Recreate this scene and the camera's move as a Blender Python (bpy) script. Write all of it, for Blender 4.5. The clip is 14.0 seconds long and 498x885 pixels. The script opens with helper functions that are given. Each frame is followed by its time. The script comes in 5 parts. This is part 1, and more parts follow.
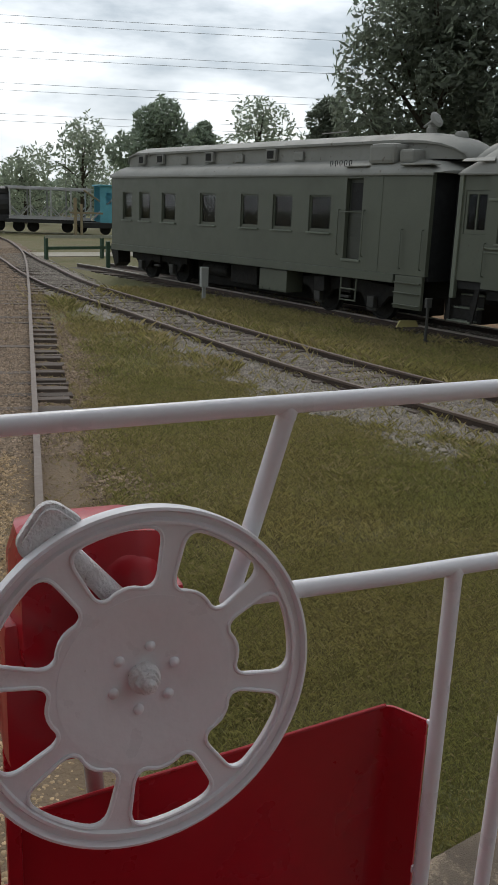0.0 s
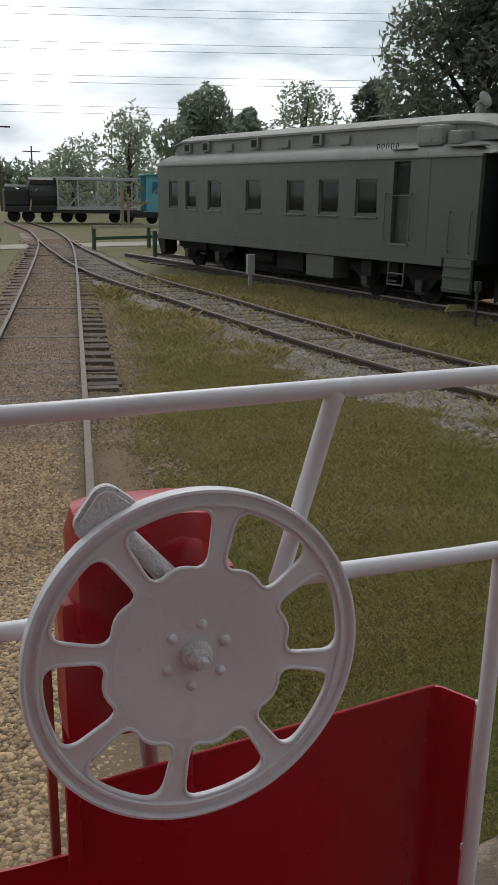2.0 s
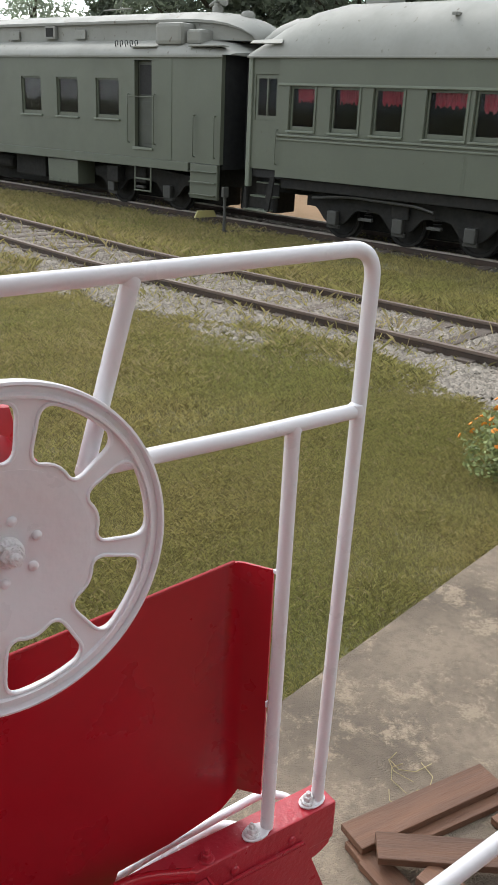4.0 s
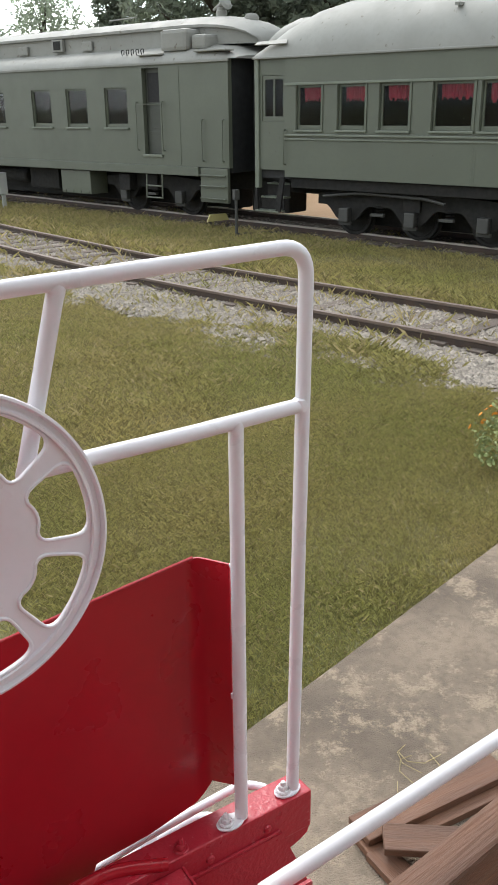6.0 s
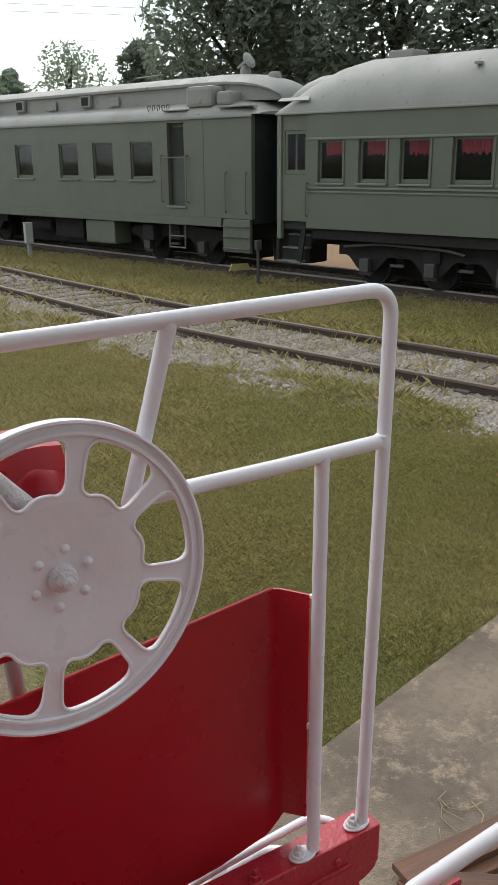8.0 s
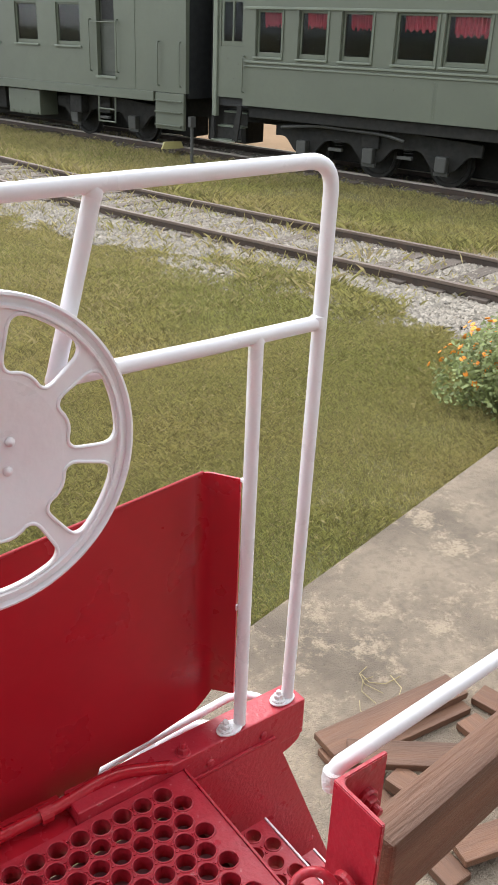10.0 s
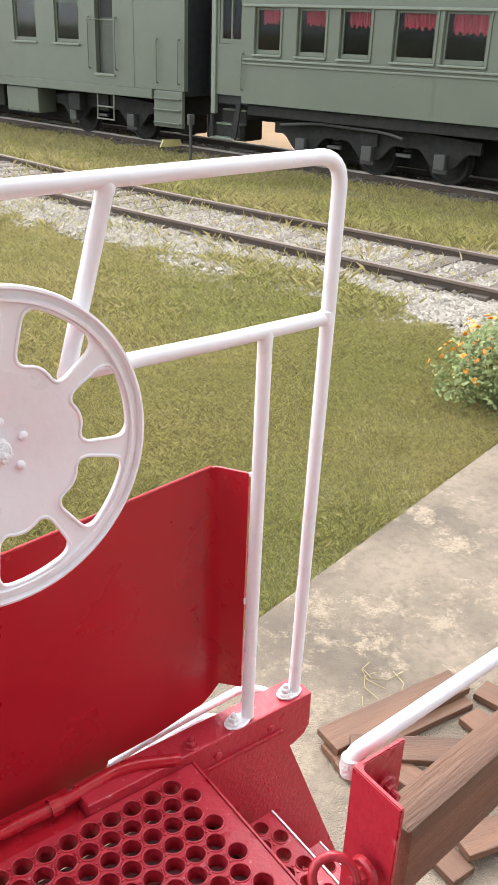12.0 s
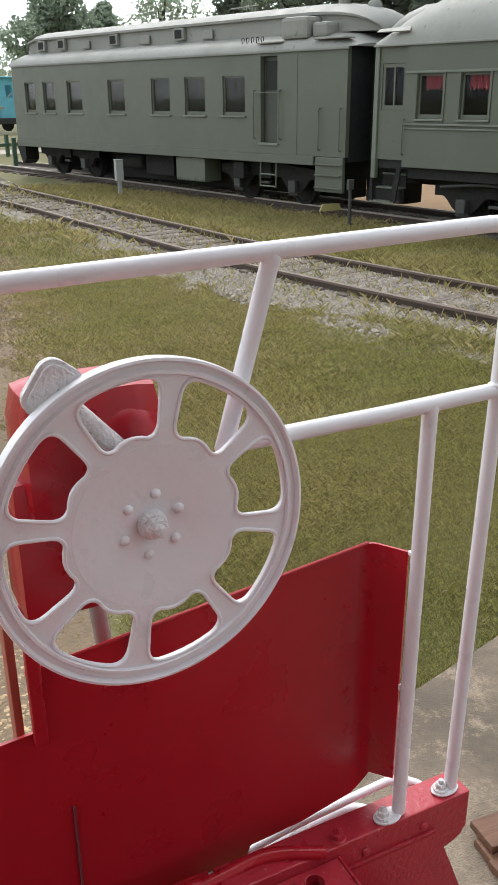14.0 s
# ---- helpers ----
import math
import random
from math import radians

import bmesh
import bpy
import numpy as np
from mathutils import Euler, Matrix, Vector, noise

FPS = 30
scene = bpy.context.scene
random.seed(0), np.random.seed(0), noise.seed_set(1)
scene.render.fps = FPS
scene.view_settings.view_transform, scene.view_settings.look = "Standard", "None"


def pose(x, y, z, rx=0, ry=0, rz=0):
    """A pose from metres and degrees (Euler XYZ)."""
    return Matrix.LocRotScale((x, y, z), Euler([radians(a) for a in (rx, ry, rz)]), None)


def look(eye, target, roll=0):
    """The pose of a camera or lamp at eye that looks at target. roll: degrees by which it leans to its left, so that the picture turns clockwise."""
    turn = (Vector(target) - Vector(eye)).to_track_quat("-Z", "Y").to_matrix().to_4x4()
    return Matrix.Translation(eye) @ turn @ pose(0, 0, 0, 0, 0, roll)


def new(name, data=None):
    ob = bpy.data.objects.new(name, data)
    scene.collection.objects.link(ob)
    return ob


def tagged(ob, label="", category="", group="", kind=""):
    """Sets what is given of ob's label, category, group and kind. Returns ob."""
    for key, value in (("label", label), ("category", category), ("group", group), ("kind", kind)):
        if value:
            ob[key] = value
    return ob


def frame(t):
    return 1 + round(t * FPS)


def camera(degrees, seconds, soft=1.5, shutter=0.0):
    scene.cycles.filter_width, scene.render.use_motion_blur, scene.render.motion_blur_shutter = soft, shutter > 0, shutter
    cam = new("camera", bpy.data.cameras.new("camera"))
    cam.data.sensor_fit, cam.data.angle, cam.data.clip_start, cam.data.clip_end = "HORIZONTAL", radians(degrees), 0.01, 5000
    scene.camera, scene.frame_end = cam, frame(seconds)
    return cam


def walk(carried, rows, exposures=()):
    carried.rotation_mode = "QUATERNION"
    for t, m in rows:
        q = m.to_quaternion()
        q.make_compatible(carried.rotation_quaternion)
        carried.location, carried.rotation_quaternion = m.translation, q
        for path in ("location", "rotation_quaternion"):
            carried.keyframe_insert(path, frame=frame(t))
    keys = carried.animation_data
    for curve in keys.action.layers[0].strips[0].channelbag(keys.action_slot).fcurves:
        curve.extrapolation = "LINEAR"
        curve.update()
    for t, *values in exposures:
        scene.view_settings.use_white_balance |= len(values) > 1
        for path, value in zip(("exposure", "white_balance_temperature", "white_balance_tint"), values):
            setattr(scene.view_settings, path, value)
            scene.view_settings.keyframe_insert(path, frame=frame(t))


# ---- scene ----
cam = camera(32.2, 14.0)
PATH = [
    (0, (-0.073, 0.353, 2.762), (0.64, 2.148, 2.241), 2.2),
    (0.5, (-0.08, 0.344, 2.769), (0.538, 2.171, 2.241), 1.3),
    (1, (-0.077, 0.334, 2.767), (0.521, 2.167, 2.234), 0.9),
    (1.5, (-0.08, 0.332, 2.764), (0.52, 2.16, 2.218), 0.7),
    (2, (-0.083, 0.329, 2.764), (0.524, 2.153, 2.212), 0.9),
    (2.5, (-0.078, 0.333, 2.758), (0.544, 2.149, 2.195), 0.7),
    (3, (-0.07, 0.359, 2.74), (0.639, 2.117, 2.101), 1.3),
    (3.5, (-0.129, 0.352, 2.741), (0.797, 1.986, 2.051), 2.8),
    (4, (-0.145, 0.337, 2.73), (0.932, 1.856, 2.001), 2.5),
    (4.2, (-0.135, 0.333, 2.724), (0.965, 1.83, 1.982), 2.2),
    (6.3, (-0.047, 0.211, 2.74), (0.973, 1.779, 2.032), -1.0),
    (6.5, (-0.078, 0.206, 2.736), (0.95, 1.776, 2.044), -0.9),
    (7, (-0.132, 0.251, 2.721), (0.894, 1.817, 2.018), -0.5),
    (7.5, (-0.179, 0.233, 2.736), (0.836, 1.821, 2.066), -0.9),
    (8, (-0.193, 0.24, 2.738), (0.825, 1.845, 2.115), -0.4),
    (8.5, (-0.193, 0.26, 2.738), (0.831, 1.83, 2.038), 1.7),
    (9, (-0.183, 0.259, 2.732), (0.84, 1.806, 1.984), 2.2),
    (9.2, (-0.168, 0.267, 2.721), (0.905, 1.759, 1.932), 2.7),
    (11.3, (-0.178, 0.275, 2.705), (0.922, 1.693, 1.822), 2.0),
    (11.5, (-0.178, 0.273, 2.706), (0.917, 1.696, 1.826), 2.1),
    (12, (-0.193, 0.275, 2.706), (0.906, 1.706, 1.843), 2.2),
    (12.5, (-0.217, 0.307, 2.702), (0.88, 1.751, 1.86), 2.5),
    (13, (-0.236, 0.305, 2.706), (0.809, 1.802, 1.889), 2.2),
    (13.5, (-0.215, 0.303, 2.704), (0.691, 1.911, 1.934), 0.5),
    (14, (-0.173, 0.331, 2.708), (0.658, 1.991, 1.964), -0.4),
]
EXPOSURES = [(0, -1.22), (2.5, -1.12), (3.0, -0.68), (3.5, -0.14), (4.0, 0.03), (6.5, 0.18), (7.0, 0.02), (7.5, -0.14), (8.0, -0.34), (8.5, -0.30), (9.2, 0.07), (11.3, 0.97), (12.5, 1.0), (13.2, 0.6), (13.5, 0.4), (14.0, 0.05)]
walk(cam, [(t, look(eye, target, roll)) for t, eye, target, roll in PATH], EXPOSURES)

# ---- world, sun, exposure ----
SUN_AZ, SUN_EL = radians(14), radians(46)
world = bpy.data.worlds.new("overcast_sky")
scene.world = world
world.use_nodes = True
wn, wl = world.node_tree.nodes, world.node_tree.links
wn.clear()
w_out = wn.new("ShaderNodeOutputWorld")
w_bg = wn.new("ShaderNodeBackground")
w_sky = wn.new("ShaderNodeTexSky")
w_sky.sky_type, w_sky.sun_disc = "NISHITA", False
w_sky.sun_elevation, w_sky.sun_rotation = SUN_EL, SUN_AZ
w_sky.dust_density, w_sky.air_density = 3.0, 1.0
w_co = wn.new("ShaderNodeTexCoord")
w_map = wn.new("ShaderNodeMapping")
w_map.inputs["Scale"].default_value = (1.0, 1.0, 3.2)
w_noise = wn.new("ShaderNodeTexNoise")
w_noise.inputs["Scale"].default_value, w_noise.inputs["Detail"].default_value = 2.9, 7.0
w_noise.inputs["Roughness"].default_value = 0.55
w_ramp = wn.new("ShaderNodeValToRGB")
w_ramp.color_ramp.elements[0].position, w_ramp.color_ramp.elements[0].color = 0.37, (5.6, 6.6, 7.5, 1)
w_ramp.color_ramp.elements[1].position, w_ramp.color_ramp.elements[1].color = 0.58, (15.5, 16.2, 16.8, 1)
w_mix = wn.new("ShaderNodeMix")
w_mix.data_type = "RGBA"
w_mix.inputs["Factor"].default_value = 0.88
wl.new(w_co.outputs["Generated"], w_map.inputs["Vector"])
wl.new(w_map.outputs["Vector"], w_noise.inputs["Vector"])
wl.new(w_noise.outputs["Fac"], w_ramp.inputs["Fac"])
wl.new(w_sky.outputs["Color"], w_mix.inputs["A"])
wl.new(w_ramp.outputs["Color"], w_mix.inputs["B"])
# the clouds are brightest round the veiled sun and duller behind the camera
w_dot = wn.new("ShaderNodeVectorMath")
w_dot.operation = "DOT_PRODUCT"
w_dot.inputs[1].default_value = (math.sin(SUN_AZ) * 0.92, math.cos(SUN_AZ) * 0.92, 0.39)
w_glow = wn.new("ShaderNodeMapRange")
w_glow.inputs["From Min"].default_value, w_glow.inputs["From Max"].default_value = -0.6, 1.0
w_glow.inputs["To Min"].default_value, w_glow.inputs["To Max"].default_value = 0.55, 1.75
w_mul = wn.new("ShaderNodeVectorMath")
w_mul.operation = "SCALE"
wl.new(w_co.outputs["Generated"], w_dot.inputs[0])
wl.new(w_dot.outputs["Value"], w_glow.inputs["Value"])
wl.new(w_mix.outputs["Result"], w_mul.inputs[0])
wl.new(w_glow.outputs["Result"], w_mul.inputs["Scale"])
wl.new(w_mul.outputs["Vector"], w_bg.inputs["Color"])
wl.new(w_bg.outputs["Background"], w_out.inputs["Surface"])
w_bg.inputs["Strength"].default_value = 0.125

sun_lamp = bpy.data.lights.new("sun", "SUN")
sun_lamp.energy, sun_lamp.angle, sun_lamp.color = 1.4, radians(12), (1.0, 0.95, 0.88)
sun = new("sun", sun_lamp)
sun.matrix_basis = look((0, 0, 30), (-math.sin(SUN_AZ) * 10, -math.cos(SUN_AZ) * 10, 30 - 10 * math.tan(SUN_EL)))


# ---- materials ----
def mat(name, base, rough=0.6, metal=0.0, second=None, scale=6.0, amount=0.5, fine=None, bump=0.0, bump_scale=60.0, spot=None, spot_scale=20.0, spot_at=0.62, island=0.0, stretch=(1, 1, 1), spec=0.5, coat=0.0, per_object=0.0, soft=0.06, leaf=0.0, harsh=0.5):
    """A surface with a large and a fine variation, optional worn spots and relief."""
    m = bpy.data.materials.new(name)
    m.use_nodes = True
    n, l = m.node_tree.nodes, m.node_tree.links
    b = n["Principled BSDF"]
    b.inputs["Metallic"].default_value = metal
    b.inputs["Specular IOR Level"].default_value = spec
    b.inputs["Coat Weight"].default_value = coat
    co = n.new("ShaderNodeTexCoord")
    mp = n.new("ShaderNodeMapping")
    mp.inputs["Scale"].default_value = stretch
    l.new(co.outputs["Object"], mp.inputs["Vector"])

    def noise_at(s, detail=5.0, harsh=0.5):
        t = n.new("ShaderNodeTexNoise")
        t.inputs["Scale"].default_value, t.inputs["Detail"].default_value, t.inputs["Roughness"].default_value = s, detail, harsh
        l.new(mp.outputs["Vector"], t.inputs["Vector"])
        return t.outputs["Fac"]

    def mixed(a, c, fac):
        x = n.new("ShaderNodeMix")
        x.data_type = "RGBA"
        for sock, v in ((x.inputs["A"], a), (x.inputs["B"], c)):
            if isinstance(v, tuple):
                sock.default_value = (*v, 1)
            else:
                l.new(v, sock)
        l.new(fac, x.inputs["Factor"])
        return x.outputs["Result"]

    def ramp(v, lo, hi, top=1.0):
        r = n.new("ShaderNodeMapRange")
        r.inputs["From Min"].default_value, r.inputs["From Max"].default_value, r.inputs["To Max"].default_value = lo, hi, top
        l.new(v, r.inputs["Value"])
        return r.outputs["Result"]

    second = second or tuple(v * 0.75 for v in base)
    col = mixed(base, second, ramp(noise_at(scale), 0.35, 0.65, amount))
    fine = fine or tuple(v * 0.8 for v in base)
    col = mixed(col, fine, ramp(noise_at(scale * 14), 0.45, 0.75, 0.5))
    if spot:
        col = mixed(col, spot, ramp(noise_at(spot_scale, 12.0, harsh), spot_at, spot_at + soft))
    if island or per_object:
        g = n.new("ShaderNodeNewGeometry") if island else n.new("ShaderNodeObjectInfo")
        h = n.new("ShaderNodeHueSaturation")
        k = island or per_object
        l.new(ramp(g.outputs["Random Per Island" if island else "Random"], 0, 1, 2 * k), h.inputs["Value"])
        add = n.new("ShaderNodeMath")
        add.inputs[1].default_value = 1 - k
        l.new(h.inputs["Value"].links[0].from_socket, add.inputs[0])
        l.new(add.outputs[0], h.inputs["Value"])
        l.new(col, h.inputs["Color"])
        col = h.outputs["Color"]
    l.new(col, b.inputs["Base Color"])
    if leaf:  # thin leaves let light through
        tr = n.new("ShaderNodeBsdfTranslucent")
        ms = n.new("ShaderNodeMixShader")
        ms.inputs["Fac"].default_value = leaf
        l.new(col, tr.inputs["Color"])
        l.new(b.outputs["BSDF"], ms.inputs[1])
        l.new(tr.outputs["BSDF"], ms.inputs[2])
        l.new(ms.outputs["Shader"], n["Material Output"].inputs["Surface"])
    l.new(ramp(noise_at(scale * 3), 0.3, 0.7), b.inputs["Roughness"])
    rr = b.inputs["Roughness"].links[0].from_node
    rr.inputs["To Min"].default_value, rr.inputs["To Max"].default_value = max(0.02, rough - 0.08), min(1.0, rough + 0.1)
    if bump:
        bp = n.new("ShaderNodeBump")
        bp.inputs["Strength"].default_value, bp.inputs["Distance"].default_value = bump, 0.02
        l.new(noise_at(bump_scale), bp.inputs["Height"])
        l.new(bp.outputs["Normal"], b.inputs["Normal"])
    return m


WHITE = mat("white_gloss_paint", (0.79, 0.78, 0.81), 0.32, second=(0.75, 0.73, 0.77), scale=5, amount=0.4, fine=(0.75, 0.74, 0.77), bump=0.05, bump_scale=60, spot=(0.45, 0.40, 0.38), spot_scale=60, spot_at=0.76)
WHITE_ROUGH = mat("thick_white_paint", (0.80, 0.78, 0.79), 0.5, second=(0.68, 0.65, 0.66), scale=25, bump=0.5, bump_scale=160, spot=(0.36, 0.32, 0.31), spot_scale=110, spot_at=0.66)
RED = mat("red_gloss_paint", (0.40, 0.010, 0.020), 0.3, second=(0.37, 0.009, 0.018), scale=3, fine=(0.355, 0.010, 0.018), bump=0.02, bump_scale=14)
RED_DECK = mat("red_deck_paint", (0.42, 0.018, 0.034), 0.33, second=(0.35, 0.018, 0.032), scale=8, fine=(0.38, 0.03, 0.045), bump=0.15, bump_scale=90, spot=(0.50, 0.16, 0.16), spot_scale=60, spot_at=0.66)
# dark red with the shade of the deck holes put in; also the seam
HOLE_SHADE_SEAM = mat("hole_shade_and_seam", (0.15, 0.035, 0.04), 0.8)
COACH = mat("olive_grey_paint", (0.112, 0.125, 0.092), 0.45, second=(0.090, 0.100, 0.074), scale=0.9, fine=(0.100, 0.110, 0.083), bump=0.05, bump_scale=3, spot=(0.075, 0.062, 0.045), spot_scale=9, spot_at=0.71)
COACH_ROOF = mat("silver_grey_roof_paint", (0.27, 0.27, 0.245), 0.65, second=(0.18, 0.18, 0.16), scale=0.8, fine=(0.22, 0.22, 0.20), bump=0.1, bump_scale=8, spot=(0.14, 0.12, 0.10), spot_scale=7, spot_at=0.66, stretch=(1, 0.4, 1))
# coach colour darkened for the shade in the door recess
COACH_SHADE = mat("door_recess_shade", (0.060, 0.066, 0.052), 0.5, scale=2)
COACH_TRIM = mat("pale_green_grey_trim", (0.165, 0.185, 0.142), 0.45, scale=2)
BLACK = mat("black_running_gear", (0.012, 0.012, 0.011), 0.85, second=(0.024, 0.020, 0.016), scale=4, bump=0.2)
BLACK_END = mat("black_coach_end", (0.020, 0.021, 0.022), 0.7, scale=2)
BEARING = mat("grey_journal_box", (0.060, 0.060, 0.055), 0.6, scale=6)
GLASS = bpy.data.materials.new("window_glass")
GLASS.use_nodes = True
_g = GLASS.node_tree.nodes["Principled BSDF"]
_g.inputs["Base Color"].default_value = (0.92, 0.95, 0.94, 1)
_g.inputs["Roughness"].default_value, _g.inputs["IOR"].default_value = 0.04, 1.22
_g.inputs["Transmission Weight"].default_value = 1.0
# near-black: the shade inside the unlit coaches is put into this colour
ROOM_SHADE = mat("room_shade", (0.03, 0.03, 0.03), 0.9)
CURTAIN = mat("red_curtain_cloth", (0.72, 0.10, 0.14), 0.9, second=(0.60, 0.06, 0.10), scale=9)
RAIL = mat("rusty_rail_steel", (0.060, 0.045, 0.037), 0.6, 0.25, second=(0.11, 0.065, 0.045), scale=5, bump=0.2)
RAIL_BRIGHT = mat("bright_rail_head", (0.42, 0.38, 0.33), 0.45, 0.2, second=(0.34, 0.29, 0.24), scale=5)
RAIL_TOP = mat("worn_rail_head", (0.155, 0.115, 0.092), 0.6, 0.1, second=(0.13, 0.09, 0.07), scale=5)
TIE = mat("weathered_sleeper_wood", (0.115, 0.088, 0.07), 0.9, second=(0.17, 0.14, 0.12), scale=5, bump=0.5, bump_scale=30, stretch=(0.3, 3, 3), per_object=0.25)
STONE_W = mat("pale_limestone_ballast", (0.31, 0.272, 0.228), 0.85, second=(0.235, 0.200, 0.163), scale=1.5, island=0.35, bump=0.2)
STONE_Y = mat("tan_river_gravel", (0.36, 0.250, 0.135), 0.65, second=(0.25, 0.165, 0.085), scale=2, island=0.6, bump=0.2)
CONCRETE = mat("stained_concrete", (0.275, 0.216, 0.162), 0.95, second=(0.150, 0.119, 0.092), scale=1.6, amount=0.95, fine=(0.125, 0.098, 0.076), bump=0.8, bump_scale=130, spot=(0.335, 0.264, 0.192), spot_scale=4.2, spot_at=0.525, soft=0.07, harsh=0.84, spec=0.25)
PLANK = mat("oiled_plank_wood", (0.165, 0.074, 0.039), 0.6, second=(0.085, 0.037, 0.020), scale=3, amount=0.8, fine=(0.10, 0.052, 0.030), bump=0.3, bump_scale=30, stretch=(0.5, 7, 7), per_object=0.2)
FENCE_G = mat("green_fence_paint", (0.05, 0.10, 0.06), 0.6, scale=3)
FENCE_Y = mat("pale_guard_board", (0.45, 0.45, 0.36), 0.7, scale=3)
SKYBLUE = mat("sky_blue_paint", (0.16, 0.50, 0.62), 0.5, scale=1.5)
LOCO_B = mat("dark_locomotive_paint", (0.035, 0.035, 0.035), 0.55, scale=1.5)
TRUSS = mat("grey_white_truss_steel", (0.55, 0.55, 0.56), 0.55, scale=2)
TAN = mat("tan_timber", (0.40, 0.32, 0.20), 0.8, scale=2)
CABLE = mat("grey_power_cable", (0.50, 0.53, 0.56), 0.7)
# neutral grey, so the unseen body throws no red light on the whites
BODY_GREY = mat("plain_unseen_grey", (0.30, 0.29, 0.28), 0.7, scale=2)
STONE_B = mat("brown_track_stone", (0.31, 0.228, 0.158), 0.85, second=(0.21, 0.145, 0.098), scale=1.5, island=0.45)
BARK = mat("grey_brown_bark", (0.10, 0.08, 0.06), 0.9, scale=2, bump=0.4)
# leaf colours lightened to hold the distance haze and back light
LEAF_D = mat("hazy_oak_leaf", (0.235, 0.270, 0.200), 0.6, second=(0.27, 0.30, 0.225), scale=0.5, island=0.35, leaf=0.68)
LEAF_M = mat("hazy_green_leaf", (0.29, 0.35, 0.25), 0.6, second=(0.33, 0.39, 0.29), scale=0.5, island=0.35, leaf=0.5)
LEAF_L = mat("hazy_feathery_leaf", (0.36, 0.41, 0.30), 0.6, second=(0.40, 0.44, 0.33), scale=0.5, island=0.35, leaf=0.5)
GRASS = mat("mixed_lawn_blades", (0.262, 0.252, 0.084), 0.7, second=(0.36, 0.295, 0.125), scale=0.45, amount=0.8, fine=(0.31, 0.285, 0.105), island=0.5, leaf=0.35)
GRASS_DRY = mat("dry_grass_blades", (0.42, 0.34, 0.18), 0.8, second=(0.30, 0.26, 0.11), scale=0.6, island=0.35, leaf=0.35)
FLOWER = mat("orange_flower", (0.85, 0.30, 0.02), 0.6, second=(0.85, 0.20, 0.05), scale=9, island=0.3)
FLOWER_LEAF = mat("flower_leaf", (0.20, 0.235, 0.075), 0.6, scale=5, island=0.35)
YELLOW = mat("yellow_step_paint", (0.42, 0.37, 0.15), 0.6, scale=4)
GALV = mat("pale_box_paint", (0.36, 0.37, 0.35), 0.5, scale=3)


# ---- building helpers ----
def part(name, bm, material, parent=None, label="", smooth=False, second=None):
    me = bpy.data.meshes.new(name)
    bm.to_mesh(me)
    bm.free()
    me.materials.append(material)
    if second:
        me.materials.append(second)
    if smooth:
        me.polygons.foreach_set("use_smooth", [True] * len(me.polygons))
        me.set_sharp_from_angle(angle=0.75)
    ob = new(name, me)
    if parent:
        ob.parent = parent
    if label:
        ob["label"] = label
    return ob


def thing(name, label, category, at=None, group="", kind=""):
    ob = new(name)
    ob.empty_display_size = 0.1
    if at is not None:
        ob.matrix_basis = at
    return tagged(ob, label, category, group, kind)


def box(x0, x1, y0, y1, z0, z1, bevel=0.0, bm=None, m=None):
    own = bmesh.new()
    bmesh.ops.create_cube(own, size=1.0)
    for v in own.verts:
        v.co = Vector(((x0 + x1) / 2 + v.co.x * (x1 - x0), (y0 + y1) / 2 + v.co.y * (y1 - y0), (z0 + z1) / 2 + v.co.z * (z1 - z0)))
    if bevel:
        bmesh.ops.bevel(own, geom=own.edges[:], offset=bevel, segments=2, affect="EDGES", profile=0.6)
    return joined(own, bm, m)


def joined(own, bm, m=None):
    if m is not None:
        own.transform(m)
    if bm is None:
        return own
    tmp = bpy.data.meshes.new("tmp")
    own.to_mesh(tmp)
    own.free()
    bm.from_mesh(tmp)
    bpy.data.meshes.remove(tmp)
    return bm


def tube(points, r, sides=12, bm=None, caps=True):
    """A round bar along points; r is one radius or one per point."""
    own = bmesh.new()
    pts = [Vector(p) for p in points]
    rs = r if isinstance(r, (list, tuple)) else [r] * len(pts)
    side = None
    rings = []
    for i, p in enumerate(pts):
        d = (pts[min(i + 1, len(pts) - 1)] - pts[max(i - 1, 0)]).normalized()
        if side is None:
            side = d.orthogonal().normalized()
        side = (side - d * side.dot(d)).normalized()
        up = d.cross(side)
        rings.append([own.verts.new(p + rs[i] * (math.cos(a) * side + math.sin(a) * up)) for a in (2 * math.pi * k / sides for k in range(sides))])
    for a, b in zip(rings, rings[1:]):
        for k in range(sides):
            own.faces.new((a[k], a[(k + 1) % sides], b[(k + 1) % sides], b[k]))
    if caps:
        own.faces.new(rings[0][::-1])
        own.faces.new(rings[-1])
    return joined(own, bm)


def bend(points, radius, steps=6):
    """Rounds the inner corners of a polyline."""
    pts = [Vector(p) for p in points]
    out = [pts[0]]
    for a, b, c in zip(pts, pts[1:], pts[2:]):
        u, v = (a - b).normalized(), (c - b).normalized()
        k = min(radius, (a - b).length * 0.49, (c - b).length * 0.49)
        p, q = b + u * k, b + v * k
        for i in range(steps + 1):
            t = i / steps
            out.append((1 - t) ** 2 * p + 2 * t * (1 - t) * b + t * t * q)
    out.append(pts[-1])
    return out


